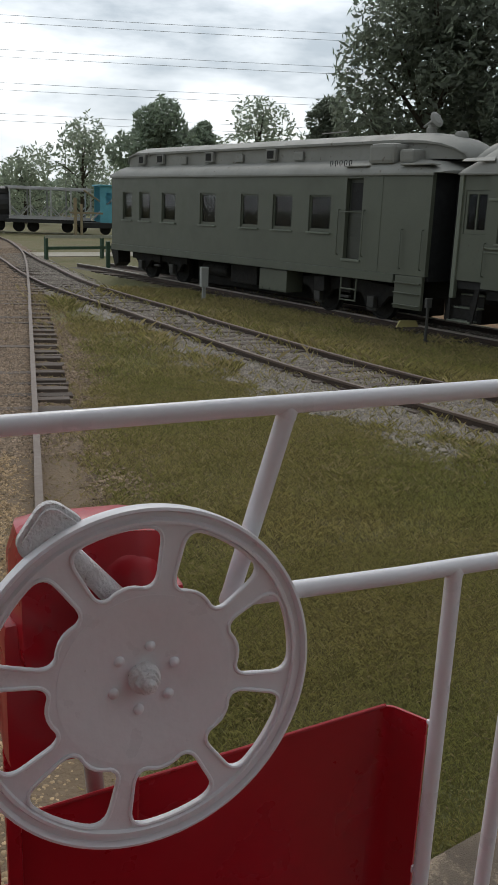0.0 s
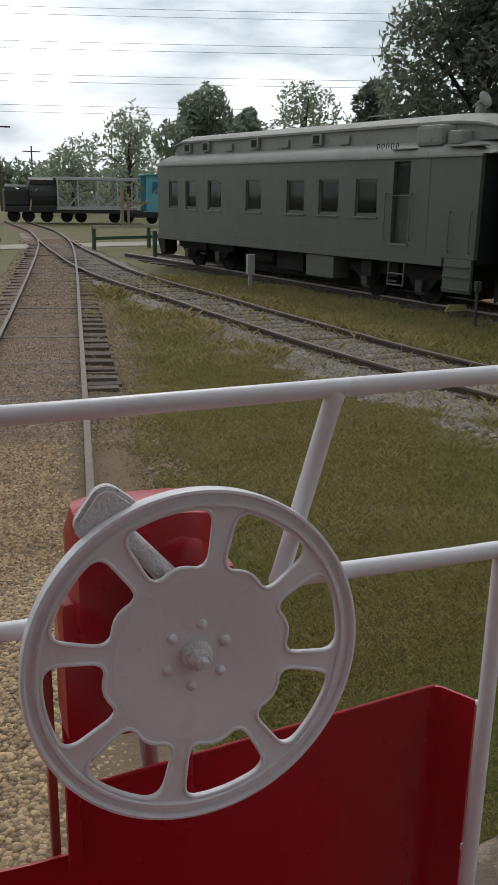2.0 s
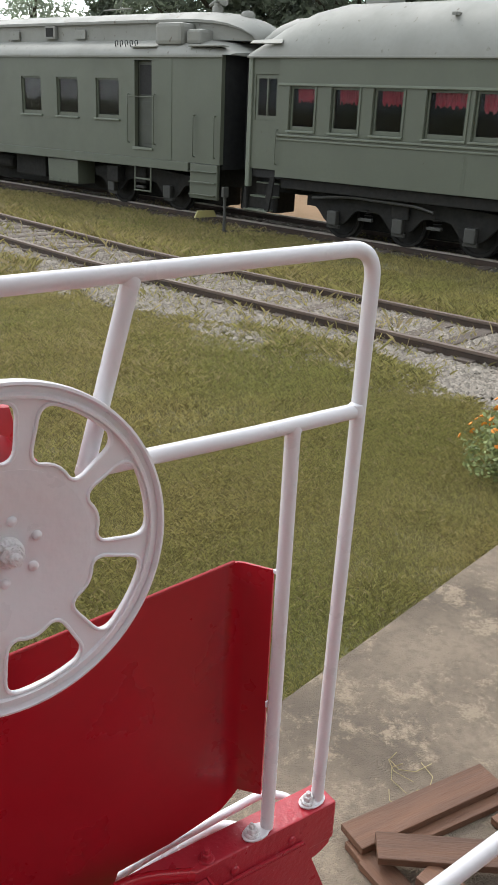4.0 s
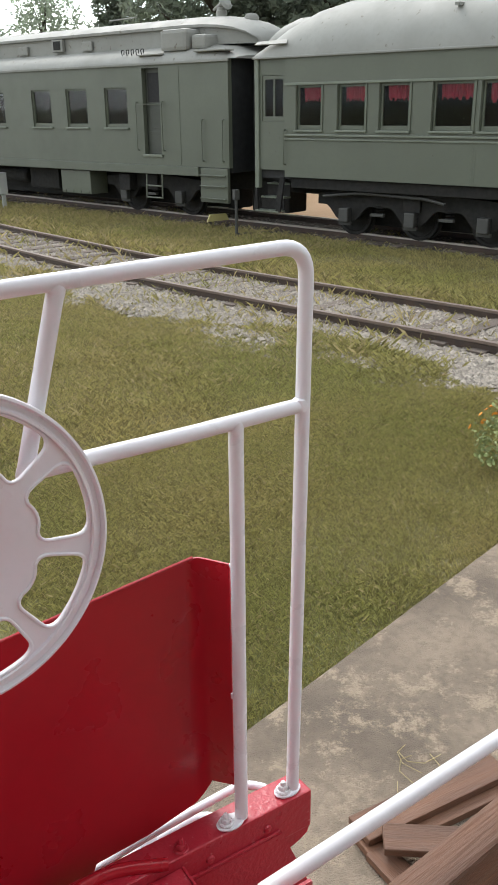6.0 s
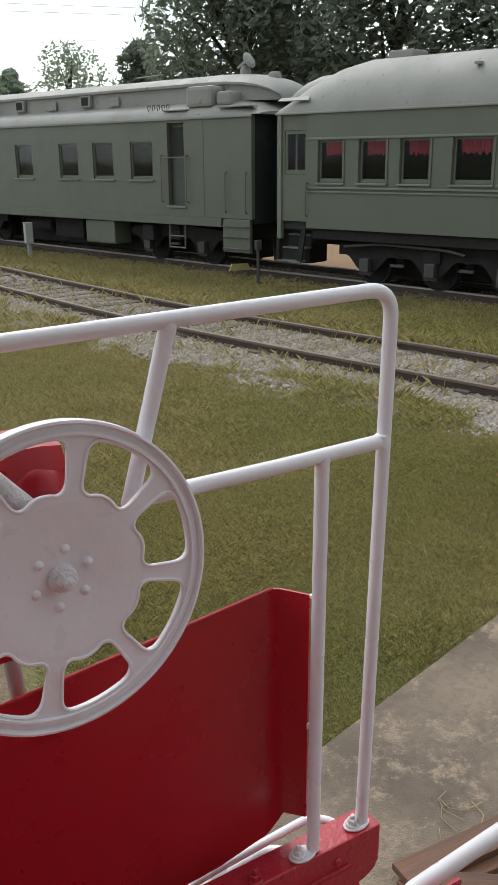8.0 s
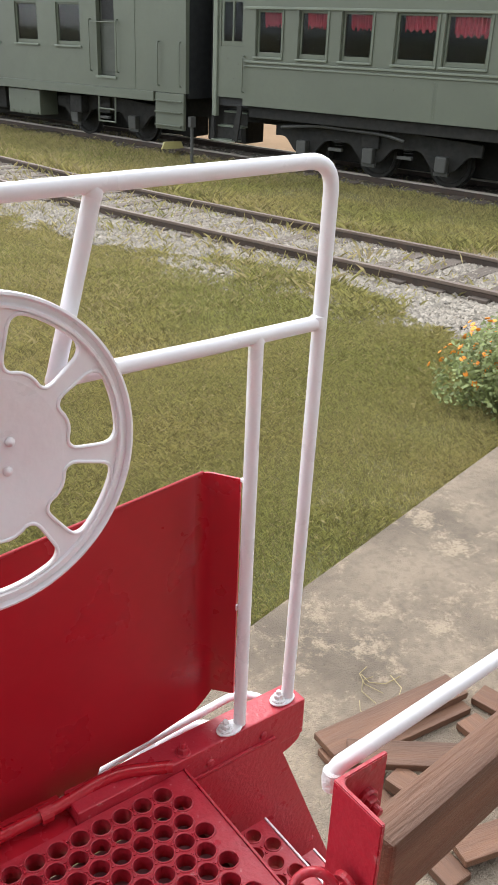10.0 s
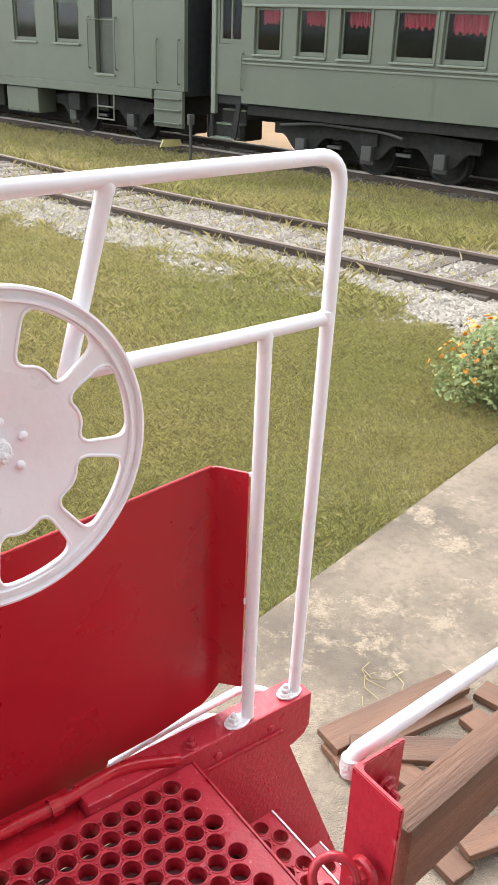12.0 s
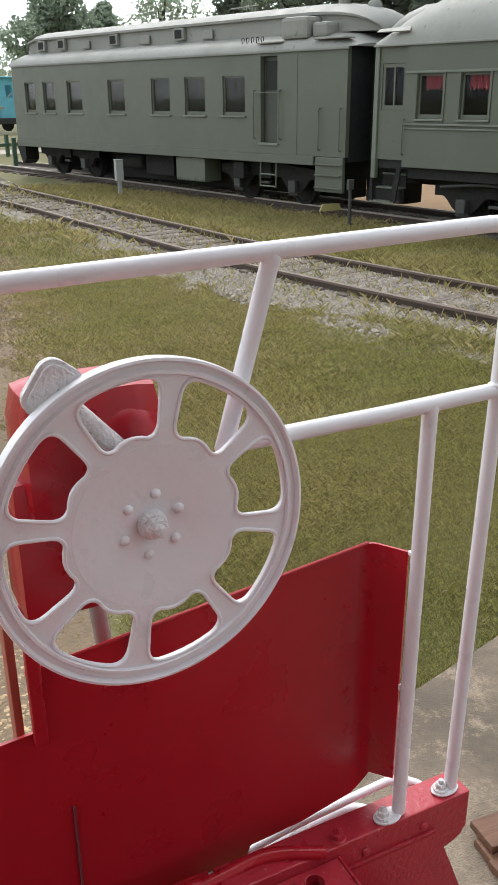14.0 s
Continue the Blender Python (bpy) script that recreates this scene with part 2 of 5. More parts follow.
def lathe(profile, sides=32, bm=None, m=None, closed=False):
    """Turns (radius, height) pairs round z."""
    own = bmesh.new()
    rings = [[own.verts.new((r * math.cos(2 * math.pi * k / sides), r * math.sin(2 * math.pi * k / sides), z)) for k in range(sides)] for r, z in profile]
    pairs = list(zip(rings, rings[1:])) + ([(rings[-1], rings[0])] if closed else [])
    for a, b in pairs:
        for k in range(sides):
            own.faces.new((a[k], a[(k + 1) % sides], b[(k + 1) % sides], b[k]))
    if not closed:
        if profile[0][0] > 1e-6:
            own.faces.new(rings[0][::-1])
        if profile[-1][0] > 1e-6:
            own.faces.new(rings[-1])
    return joined(own, bm, m)


def prism(outline, depth, bm=None, m=None, bevel=0.0, holes=()):
    """A flat outline in x, y pushed up by depth along z."""
    own = bmesh.new()
    edges = []
    for loop in (outline, *holes):
        vs = [own.verts.new((x, y, 0)) for x, y in loop]
        edges += [own.edges.new((vs[i], vs[(i + 1) % len(vs)])) for i in range(len(vs))]
    if holes:
        bmesh.ops.triangle_fill(own, edges=edges, use_beauty=True, use_dissolve=False)
    else:
        own.faces.new(own.verts[:])
    ext = bmesh.ops.extrude_face_region(own, geom=own.faces[:])
    bmesh.ops.translate(own, verts=[v for v in ext["geom"] if isinstance(v, bmesh.types.BMVert)], vec=(0, 0, depth))
    bmesh.ops.recalc_face_normals(own, faces=own.faces[:])
    if bevel:
        bmesh.ops.bevel(own, geom=[e for e in own.edges if len(e.link_faces) == 2 and e.calc_face_angle(0) > 0.6], offset=bevel, segments=2, affect="EDGES")
    return joined(own, bm, m)


def raw(name, verts, faces, material, parent=None, smooth=False):
    me = bpy.data.meshes.new(name)
    me.from_pydata(verts, [], faces)
    me.materials.append(material)
    if smooth:
        me.polygons.foreach_set("use_smooth", [True] * len(me.polygons))
    ob = new(name, me)
    if parent:
        ob.parent = parent
    return ob


def step(a, b, v):
    t = min(1.0, max(0.0, (v - a) / (b - a)))
    return t * t * (3 - 2 * t)


# ---- the lie of the land ----
def coach_side(y):
    return 11.0 - 0.2922 * (y - 17.7)


def land(x, y):
    """Height of the ground: flat near by, rising gently towards the crossing."""
    rise = 0.012 * max(0.0, min(y, 130.0) - 20.0)
    slope = 0.014 * (min(max(y, 6.0), 36.0) - 18.0)
    w = max(step(0.6, 3.0, coach_side(y) - x), step(33.0, 40.0, y))
    return rise * w + slope * (1 - w)


def spline(ctrl, n=24):
    c = [Vector(p) for p in ctrl]
    c = [2 * c[0] - c[1]] + c + [2 * c[-1] - c[-2]]
    out = []
    for p0, p1, p2, p3 in zip(c, c[1:], c[2:], c[3:]):
        for i in range(n):
            t = i / n
            out.append(0.5 * (2 * p1 + (p2 - p0) * t + (2 * p0 - 5 * p1 + 4 * p2 - p3) * t * t + (3 * p1 - p0 - 3 * p2 + p3) * t ** 3))
    out.append(c[-2])
    return out


TRACK_L = spline([(0.07, 7.3), (0.41, 10.0), (1.64, 20.0), (2.86, 30.0), (3.83, 38.5), (4.40, 45.0), (4.65, 53.0), (3.9, 66.0)])
TRACK_R = spline([(11.3, -6.0), (9.75, 1.2), (8.35, 6.9), (7.34, 11.2), (6.74, 14.2), (6.22, 18.2), (5.72, 22.0), (5.02, 26.0), (4.56, 30.0), (4.38, 36.0), (4.44, 44.0), (4.65, 53.0)])
COACH_T = [Vector((coach_side(y) + 1.5 * 0.9598, y + 1.5 * 0.2805)) for y in np.linspace(-12, 36, 60)]


# ---- ground ----
def make_ground():
    xs = np.concatenate([np.linspace(-900, -40, 14), np.linspace(-35, 45, 81), np.linspace(60, 900, 14)])
    ys = np.concatenate([np.linspace(-900, -30, 12), np.linspace(-25, 90, 116), np.linspace(100, 1800, 16)])
    verts, faces = [], []
    for y in ys:
        for x in xs:
            verts.append((x, y, land(x, y) + 0.012 * noise.noise((x * 0.9, y * 0.9, 0))))
    w = len(xs)
    for j in range(len(ys) - 1):
        for i in range(w - 1):
            a = j * w + i
            faces.append((a, a + 1, a + 1 + w, a + w))
    m = mat("lawn_soil", (0.125, 0.122, 0.042), 0.95, second=(0.175, 0.136, 0.066), scale=0.5, amount=0.8, fine=(0.12, 0.11, 0.045), bump=0.6, bump_scale=40, spot=(0.13, 0.135, 0.045), spot_scale=2.3, spot_at=0.56, soft=0.2)
    return tagged(raw("ground", verts, faces, m, smooth=True), "mown grass ground with dry brown patches", "ground", kind="structure")


ground = make_ground()


def bed(name, path, half, material, label, lift=0.045, fade=None):
    """A low ballast bed along a track."""
    verts, faces = [], []
    for i, p in enumerate(path):
        d = (path[min(i + 1, len(path) - 1)] - path[max(i - 1, 0)]).normalized()
        s = Vector((d.y, -d.x))
        for k in range(13):
            u = k / 6 - 1
            e = half * (1 + 0.16 * noise.noise((i * 0.7, u * 2, half)))
            q = p + s * u * e
            h = lift * (1 - abs(u) ** 4) - 0.02 * (abs(u) > 0.99)
            verts.append((q.x, q.y, land(q.x, q.y) + h + 0.015 * noise.noise((q.x * 4, q.y * 4, 3))))
    for i in range(len(path) - 1):
        for k in range(12):
            a = i * 13 + k
            faces.append((a, a + 1, a + 14, a + 13))
    return tagged(raw(name, verts, faces, material, smooth=True), label, "ballast", kind="structure")


BED_W = mat("pale_ballast_fines", (0.27, 0.24, 0.20), 0.95, second=(0.19, 0.16, 0.125), scale=2, fine=(0.17, 0.145, 0.12), bump=0.9, bump_scale=35)
BED_Y = mat("tan_gravel_fines", (0.200, 0.140, 0.086), 0.95, second=(0.125, 0.088, 0.056), scale=1.2, fine=(0.11, 0.083, 0.058), bump=0.9, bump_scale=35)
bed("ballast_bed", TRACK_R, 1.45, BED_W, "pale crushed limestone bed of the side track")
bed("gravel_bed", [Vector((-1.57, -5.0)), Vector((-1.2, -2.0)), Vector((-0.83, 1.0)), Vector((-0.40, 4.0))] + TRACK_L, 1.40, BED_Y, "tan gravel and soil bed of the main track", 0.055)
bed("dark_ballast_bed", COACH_T, 1.3, mat("dark_coach_ballast", (0.10, 0.09, 0.075), 0.95, second=(0.16, 0.14, 0.10), scale=2, bump=0.8, bump_scale=35), "darker bed of the coach track", 0.03)


def offset_path(path, off):
    out = []
    for i, p in enumerate(path):
        d = (path[min(i + 1, len(path) - 1)] - path[max(i - 1, 0)]).normalized()
        out.append(p + Vector((d.y, -d.x)) * off)
    return out


RAIL_PROFILE = [(-0.07, 0.0), (0.07, 0.0), (0.07, 0.014), (0.014, 0.032), (0.014, 0.115), (0.038, 0.128), (0.038, 0.162), (-0.038, 0.162), (-0.038, 0.128), (-0.014, 0.115), (-0.014, 0.032), (-0.07, 0.014)]


def make_rail(path, off, label, base=0.015, head=None):
    own = bmesh.new()
    line = offset_path(path, off)
    rings = []
    for i, p in enumerate(line):
        d = (line[min(i + 1, len(line) - 1)] - line[max(i - 1, 0)]).normalized()
        s = Vector((d.y, -d.x))
        rings.append([own.verts.new((p.x + s.x * u, p.y + s.y * u, land(p.x, p.y) + base + h)) for u, h in RAIL_PROFILE])
    n = len(RAIL_PROFILE)
    for a, b in zip(rings, rings[1:]):
        for k in range(n):
            f = own.faces.new((a[k], b[k], b[(k + 1) % n], a[(k + 1) % n]))
            f.material_index = 1 if k in (5, 6, 7) else 0
    own.faces.new(rings[0])
    own.faces.new(rings[-1][::-1])
    bmesh.ops.recalc_face_normals(own, faces=own.faces[:])
    ob = part("rail", own, RAIL, second=head or RAIL_TOP)
    return tagged(ob, label, "rail", "railway rails")


GAUGE = 0.753
for path, label in ((TRACK_L, "rusty steel rail of the main track in tan gravel"), (TRACK_R, "rusty steel rail of the curving side track in pale ballast"), (COACH_T, "steel rail with bright head under the parked coaches")):
    for off in (-GAUGE, GAUGE):
        make_rail(path, off, label, head=RAIL_BRIGHT if path is COACH_T else None)


def along(path):
    """Arc length and a lookup of place and direction."""
    acc = [0.0]
    for a, b in zip(path, path[1:]):
        acc.append(acc[-1] + (b - a).length)

    def at(s):
        i = max(0, min(len(path) - 2, int(np.searchsorted(acc, s)) - 1))
        d = path[i + 1] - path[i]
        return path[i] + d * ((s - acc[i]) / max(1e-6, acc[i + 1] - acc[i])), d.normalized()
    return acc[-1], at


# ---- the two coaches ----
COACH_M = pose(11.0, 17.7, 0, 0, 0, math.degrees(math.atan2(-0.9598, 0.2805)))
WIDE = 3.0


def wall_with_openings(x0, x1, z0, z1, y, thick, openings):
    """A wall in x, z at depth y, with rectangular openings through it."""
    xs = sorted({x0, x1, *(v for o in openings for v in o[:2])})
    zs = sorted({z0, z1, *(v for o in openings for v in o[2:])})
    own = bmesh.new()
    grid = {}

    def vert(i, j, k):
        if (i, j, k) not in grid:
            grid[i, j, k] = own.verts.new((xs[i], y + k * thick, zs[j]))
        return grid[i, j, k]

    def solid(i, j):
        if not (0 <= i < len(xs) - 1 and 0 <= j < len(zs) - 1):
            return False
        cx, cz = (xs[i] + xs[i + 1]) / 2, (zs[j] + zs[j + 1]) / 2
        return not any(a < cx < b and c < cz < d for a, b, c, d in openings)

    for i in range(len(xs) - 1):
        for j in range(len(zs) - 1):
            if not solid(i, j):
                continue
            own.faces.new([vert(*q, 0) for q in ((i, j), (i + 1, j), (i + 1, j + 1), (i, j + 1))])
            own.faces.new([vert(*q, 1) for q in ((i, j + 1), (i + 1, j + 1), (i + 1, j), (i, j))])
            for (di, dj), (a, b) in (((0, -1), ((i, j), (i + 1, j))), ((1, 0), ((i + 1, j), (i + 1, j + 1))), ((0, 1), ((i + 1, j + 1), (i, j + 1))), ((-1, 0), ((i, j + 1), (i, j)))):
                if not solid(i + di, j + dj):
                    own.faces.new((vert(*a, 0), vert(*a, 1), vert(*b, 1), vert(*b, 0)))
    bmesh.ops.recalc_face_normals(own, faces=own.faces[:])
    return own


def coach_window(parent, x0, x1, z0, z1, curtain=0.0, tall=False):
    fr = 0.045
    own = bmesh.new()
    for a, b, c, d in ((x0, x0 + fr, z0, z1), (x1 - fr, x1, z0, z1), (x0 + fr, x1 - fr, z1 - fr, z1), (x0 + fr, x1 - fr, z0, z0 + 0.085)):
        box(a, b, 0.045, 0.085, c, d, 0.006, own)
    w = part("window", own, COACH, parent)
    part("pane", box(x0 + fr, x1 - fr, 0.068, 0.074, z0 + 0.085, z1 - fr), GLASS, w).visible_shadow = False
    part("window_sill", box(x0 - 0.05, x1 + 0.05, -0.05, 0.045, z0 - 0.045, z0 - 0.004, 0.01), COACH_TRIM, w)
    if curtain:
        own = bmesh.new()
        n = 46
        low = [z1 - curtain - 0.03 * math.sin(i * 0.75 + x0 * 9) - 0.02 * noise.noise((i * 0.4, x0, 0)) for i in range(n)]
        a = [own.verts.new((x0 + 0.10 + (x1 - x0 - 0.12) * i / (n - 1), 0.14 + 0.016 * math.sin(i * 1.3), z1 - 0.03)) for i in range(n)]
        b = [own.verts.new((v.co.x, 0.15 + 0.028 * math.sin(i * 1.3 + 0.4), low[i])) for i, v in enumerate(a)]
        for i in range(n - 1):
            own.faces.new((a[i], a[i + 1], b[i + 1], b[i]))
        bmesh.ops.solidify(own, geom=own.faces[:], thickness=0.004)
        part("curtain", own, CURTAIN, w, "gathered red valance curtain", True)
    return w


def roof_strip(profile, sections, name, material, parent, label=""):
    """profile: (across 0..1 to the middle, height); sections: (x, width factor, height factor)."""
    own = bmesh.new()
    full = [(u, h) for u, h in profile] + [(2 - u, h) for u, h in profile[::-1][1:]]
    rings = []
    for x, wf, hf in sections:
        rings.append([own.verts.new((x, WIDE / 2 + (u - 1) * WIDE / 2 * wf, profile[0][1] + (h - profile[0][1]) * hf)) for u, h in full])
    for a, b in zip(rings, rings[1:]):
        for k in range(len(full) - 1):
            own.faces.new((a[k], b[k], b[k + 1], a[k + 1]))
    own.faces.new(rings[0])
    own.faces.new(rings[-1][::-1])
    for r0, r1 in zip(rings, rings[1:]):
        own.faces.new((r0[0], r0[-1], r1[-1], r1[0]))
    bmesh.ops.recalc_face_normals(own, faces=own.faces[:])
    return part(name, own, material, parent, label, True)


def wheel_set(parent, x, y, r=0.44):
    own = lathe([(0.0, -0.07), (0.09, -0.07), (0.10, -0.02), (r - 0.09, -0.005), (r - 0.06, -0.045), (r, -0.045), (r, 0.07), (r + 0.03, 0.075), (r + 0.03, 0.10), (0.0, 0.10)], 28)
    own.transform(Matrix.Translation((x, y, 0.155 + r)) @ Matrix.Rotation(radians(-90), 4, "X"))
    part("wheel", own, BLACK, parent, smooth=False)


def truck(parent, axles, label):
    """A cast side frame with journal boxes over its axles, on both sides."""
    x0, x1 = axles[0] - 0.75, axles[-1] + 0.75
    tr = new("truck")
    tr.parent = parent
    tr["label"] = label
    world_y = 17.7 - 0.9598 * (axles[0] + axles[-1]) / 2
    tr.location.z = 0.014 * (min(max(world_y, 6.0), 36.0) - 18.0)
    for y in (0.42, WIDE - 0.42):
        own = bmesh.new()
        pts, n = [], 60
        for i in range(n + 1):
            x = x0 + (x1 - x0) * i / n
            d = min(abs(x - a) for a in axles)
            pts.append((x, 0.50 + 0.30 * step(0.18, 0.55, d)))
        top = [(x, 1.02 + 0.10 * math.sin(math.pi * (x - x0) / (x1 - x0))) for x, _ in pts]
        prism(pts + top[::-1], 0.10, own)
        own.transform(Matrix.Translation((0, y + 0.05, 0)) @ Matrix.Rotation(radians(90), 4, "X"))
        part("side_frame", own, BLACK, tr)
        for a in axles:
            jb = box(a - 0.12, a + 0.12, y - 0.20, y - 0.05, 0.46, 0.76, 0.03)
            box(a - 0.15, a + 0.15, y - 0.13, y - 0.05, 0.40, 0.47, 0.01, jb)
            part("journal_box", jb, BEARING, tr, "grey cast journal box")
            wheel_set(tr, a, y + (0.30 if y < 1 else -0.30))
        for a, b in zip(axles, axles[1:]):
            mid = (a + b) / 2
            part("brake_hanger", box(mid - 0.16, mid + 0.16, y - 0.14, y - 0.05, 0.62, 0.68, 0.01), BEARING, tr)
            own = bmesh.new()
            for k in range(5):
                own2 = lathe([(0.075, -0.012), (0.10, 0), (0.075, 0.012)], 14, closed=True)
                joined(own2, own, Matrix.Translation((mid, y + 0.02, 0.62 + k * 0.055)))
            part("coil_spring", own, BLACK, tr)
    part("bolster", box((x0 + x1) / 2 - 0.2, (x0 + x1) / 2 + 0.2, 0.3, WIDE - 0.3, 0.75, 1.12, 0.02), BLACK, tr)
    return tr


def grab_iron(parent, x, z0, z1, out=-0.07):
    part("grab_iron", tube(bend([(x, 0.02, z0), (x, out, z0), (x, out, z1), (x, 0.02, z1)], 0.04, 4), 0.014, 8), COACH, parent, smooth=True)


def make_baggage_coach():
    c = thing("baggage_coach", "olive grey clerestory-roofed baggage coach with square windows", "railway coach", COACH_M)
    L = 14.8
    lefts = [(-14.02, 0.62), (-12.88, 0.70), (-11.45, 0.82), (-9.23, 0.82), (-7.14, 0.82), (-5.67, 0.83), (-4.15, 0.83)]
    wins = [(x, x + w, 2.27, 3.19) for x, w in lefts]
    door = (-2.76, -2.18, 1.66, 3.60)
    part("side_wall", wall_with_openings(-L, 0, 1.41, 3.72, 0.0, 0.12, wins + [door]), COACH, c)
    part("far_wall", wall_with_openings(-L, 0, 1.41, 3.72, WIDE - 0.12, 0.12, [(a, b, 2.27, 3.19) for a, b, _, _ in wins]), COACH, c)
    part("end_wall", box(-0.10, 0.003, 0.125, WIDE - 0.125, 1.30, 3.72), BLACK_END, c, "black steel end wall")
    part("end_wall", box(-L - 0.003, -L + 0.10, 0.125, WIDE - 0.125, 1.30, 3.72), COACH, c)
    part("vestibule", box(0.003, 0.42, 0.85, WIDE - 0.85, 1.30, 3.75, 0.03), BLACK_END, c, "black folding gangway bellows")
    # floor and lengthwise sheet coloured as the shade behind the windows
    part("floor_pan", box(-L + 0.1, -0.1, 0.125, WIDE - 0.125, 1.36, 1.48), ROOM_SHADE, c)
    part("partition", box(-L + 0.1, -0.1, 1.46, 1.52, 1.48, 3.72), ROOM_SHADE, c, "near-black sheet for the shade inside the coach")
    for a, b, z0, z1 in wins:
        coach_window(c, a, b, z0, z1)
    # door and its panels carry the recess shade in their colour
    d = part("door", box(door[0] + 0.004, door[1] - 0.004, 0.125, 0.165, 1.664, 3.596, 0.006), COACH_SHADE, c, "recessed narrow side door")
    # door pane filled with the interior shade colour
    part("pane", box(door[0] + 0.07, door[1] - 0.07, 0.118, 0.124, 2.85, 3.50), ROOM_SHADE, d)
    for k in range(2):
        part("door_panel", box(door[0] + 0.07, door[1] - 0.07, 0.114, 0.124, 1.75 + k * 0.50, 2.18 + k * 0.52, 0.004), COACH_SHADE, d)
    part("door_sill", box(door[0] - 0.05, door[1] + 0.05, -0.04, 0.10, 1.60, 1.655, 0.008), COACH_TRIM, c)
    grab_iron(c, -2.95, 1.75, 2.85)
    grab_iron(c, -2.06, 1.75, 2.85)
    part("door_bar", tube([(-2.97, -0.06, 2.80), (-2.04, -0.06, 2.80)], 0.012, 8), COACH, c)
    grab_iron(c, -0.78, 1.55, 2.45)
    grab_iron(c, -0.14, 1.55, 2.45)
    part("side_sill", box(-L, -0.95, -0.035, 0.10, 1.20, 1.405, 0.012), COACH, c)
    part("drip_rail", box(-L - 0.04, 0.04, -0.05, -0.003, 3.66, 3.72, 0.012), COACH_ROOF, c)
    # seam strips of the side sheets
    for x in (-1.55,):
        part("seam_strip", box(x - 0.03, x + 0.03, -0.008, -0.001, 1.42, 3.64), COACH, c)
    # roof: low side slopes, a clerestory and hooded ends
    lower = [(0.0, 3.72), (0.03, 3.83), (0.14, 3.95), (0.30, 4.04), (0.50, 4.10), (1.0, 4.14)]
    roof_strip(lower, [(-L - 0.25, 1.0, 0.25), (-L + 0.3, 1.03, 1), (-0.9, 1.03, 1), (-0.25, 1.03, 0.75), (0.22, 0.98, 0.2)], "lower_roof", COACH_ROOF, c)
    upper = [(0.36, 4.05), (0.36, 4.42), (0.31, 4.44), (0.31, 4.50), (0.45, 4.60), (0.70, 4.70), (1.0, 4.73)]
    roof_strip(upper, [(-L + 0.15, 0.9, 0.35), (-L + 0.35, 0.97, 0.8), (-L + 0.8, 1, 1), (-1.7, 1, 1), (-1.2, 0.99, 0.97), (-0.75, 0.96, 0.90), (-0.35, 0.90, 0.76), (-0.05, 0.80, 0.55), (0.15, 0.66, 0.28), (0.2, 0.6, 0.05)], "clerestory_roof", COACH_ROOF, c)
    ycl = 0.53
    for x in (-13.5, -12.3, -9.45, -6.4):
        v = part("roof_vent", box(x - 0.22, x + 0.22, ycl - 0.10, ycl - 0.004, 4.12, 4.42, 0.015), COACH_ROOF, c, "boxy clerestory vent")
        # solid black plate painted as the dark inside of the vent
        part("vent_opening", box(x - 0.14, x + 0.14, ycl - 0.112, ycl - 0.102, 4.17, 4.38), BLACK, v)
    for x in (-10.9, -7.9, -5.2):
        part("vent_cover", box(x - 0.25, x + 0.15, ycl - 0.06, ycl - 0.003, 4.10, 4.32, 0.02), COACH_ROOF, c)
    # roof hatch box, water tank housing and stack near the end
    t = box(-2.15, -1.30, 0.06, 0.62, 3.93, 4.40, 0.09)
    part("roof_tank", t, COACH_ROOF, c, "rounded grey roof tank housing")
    part("roof_tank", box(-1.24, -0.80, 0.16, 0.66, 3.95, 4.26, 0.07), COACH_ROOF, c)
    part("roof_walk", box(-0.98, -0.02, -0.05, 0.25, 3.88, 3.915, 0.01), COACH_ROOF, c)
    st = part("stack", lathe([(0.13, 0), (0.13, 0.22), (0.10, 0.24), (0.10, 0.30)], 16, m=Matrix.Translation((-1.35, 1.35, 4.6))), COACH_ROOF, c, "roof stack with a tilted round cap")
    part("cap", lathe([(0.0, 0), (0.19, 0.0), (0.20, 0.02), (0.12, 0.06), (0, 0.07)], 18, m=Matrix.Translation((-1.20, 1.30, 5.0)) @ Matrix.Rotation(radians(62), 4, "Y")), COACH_ROOF, st)
    part("cap_arm", tube([(-1.60, 1.35, 4.86), (-1.24, 1.32, 5.0)], [0.03, 0.07], 8), COACH_ROOF, st)
    part("roof_vent", lathe([(0.16, 0.0), (0.17, 0.10), (0.12, 0.17), (0.0, 0.19)], 18, m=Matrix.Translation((-0.55, 1.5, 4.55))), COACH_ROOF, c, "", True)
    part("roof_walk", box(-2.85, -2.05, -0.03, 0.16, 3.87, 3.90, 0.008), COACH_ROOF, c)
    # black block added to fill the dark gap between the coaches
    part("draw_gear", box(-0.3, 0.85, 1.15, 1.85, 0.35, 1.25, 0.05), BLACK, c)
    # a row of wire hooks on the roof edge
    for i in range(5):
        x = -3.50 + i * 0.17
        hook = tube(bend([(x, 0.10, 3.90), (x, 0.07, 4.02), (x + 0.11, 0.07, 4.03), (x + 0.11, 0.05, 3.93)], 0.04, 3), 0.010, 6)
        part("roof_hook", hook, BLACK, c, "bent dark wire hook")
    part("roof_bars", tube([(-4.4, 0.55, 4.75), (-3.4, 0.55, 4.77)], 0.015, 6), COACH_ROOF, c)
    # below the floor
    part("centre_sill", box(-L + 0.2, -0.1, 1.1, 1.9, 0.85, 1.36), BLACK, c)
    # black blocks added to hide lit ground and keep the underside dark
    part("under_gear", box(-10.6, -4.5, 0.9, 2.1, 0.40, 1.20, 0.05), BLACK, c)
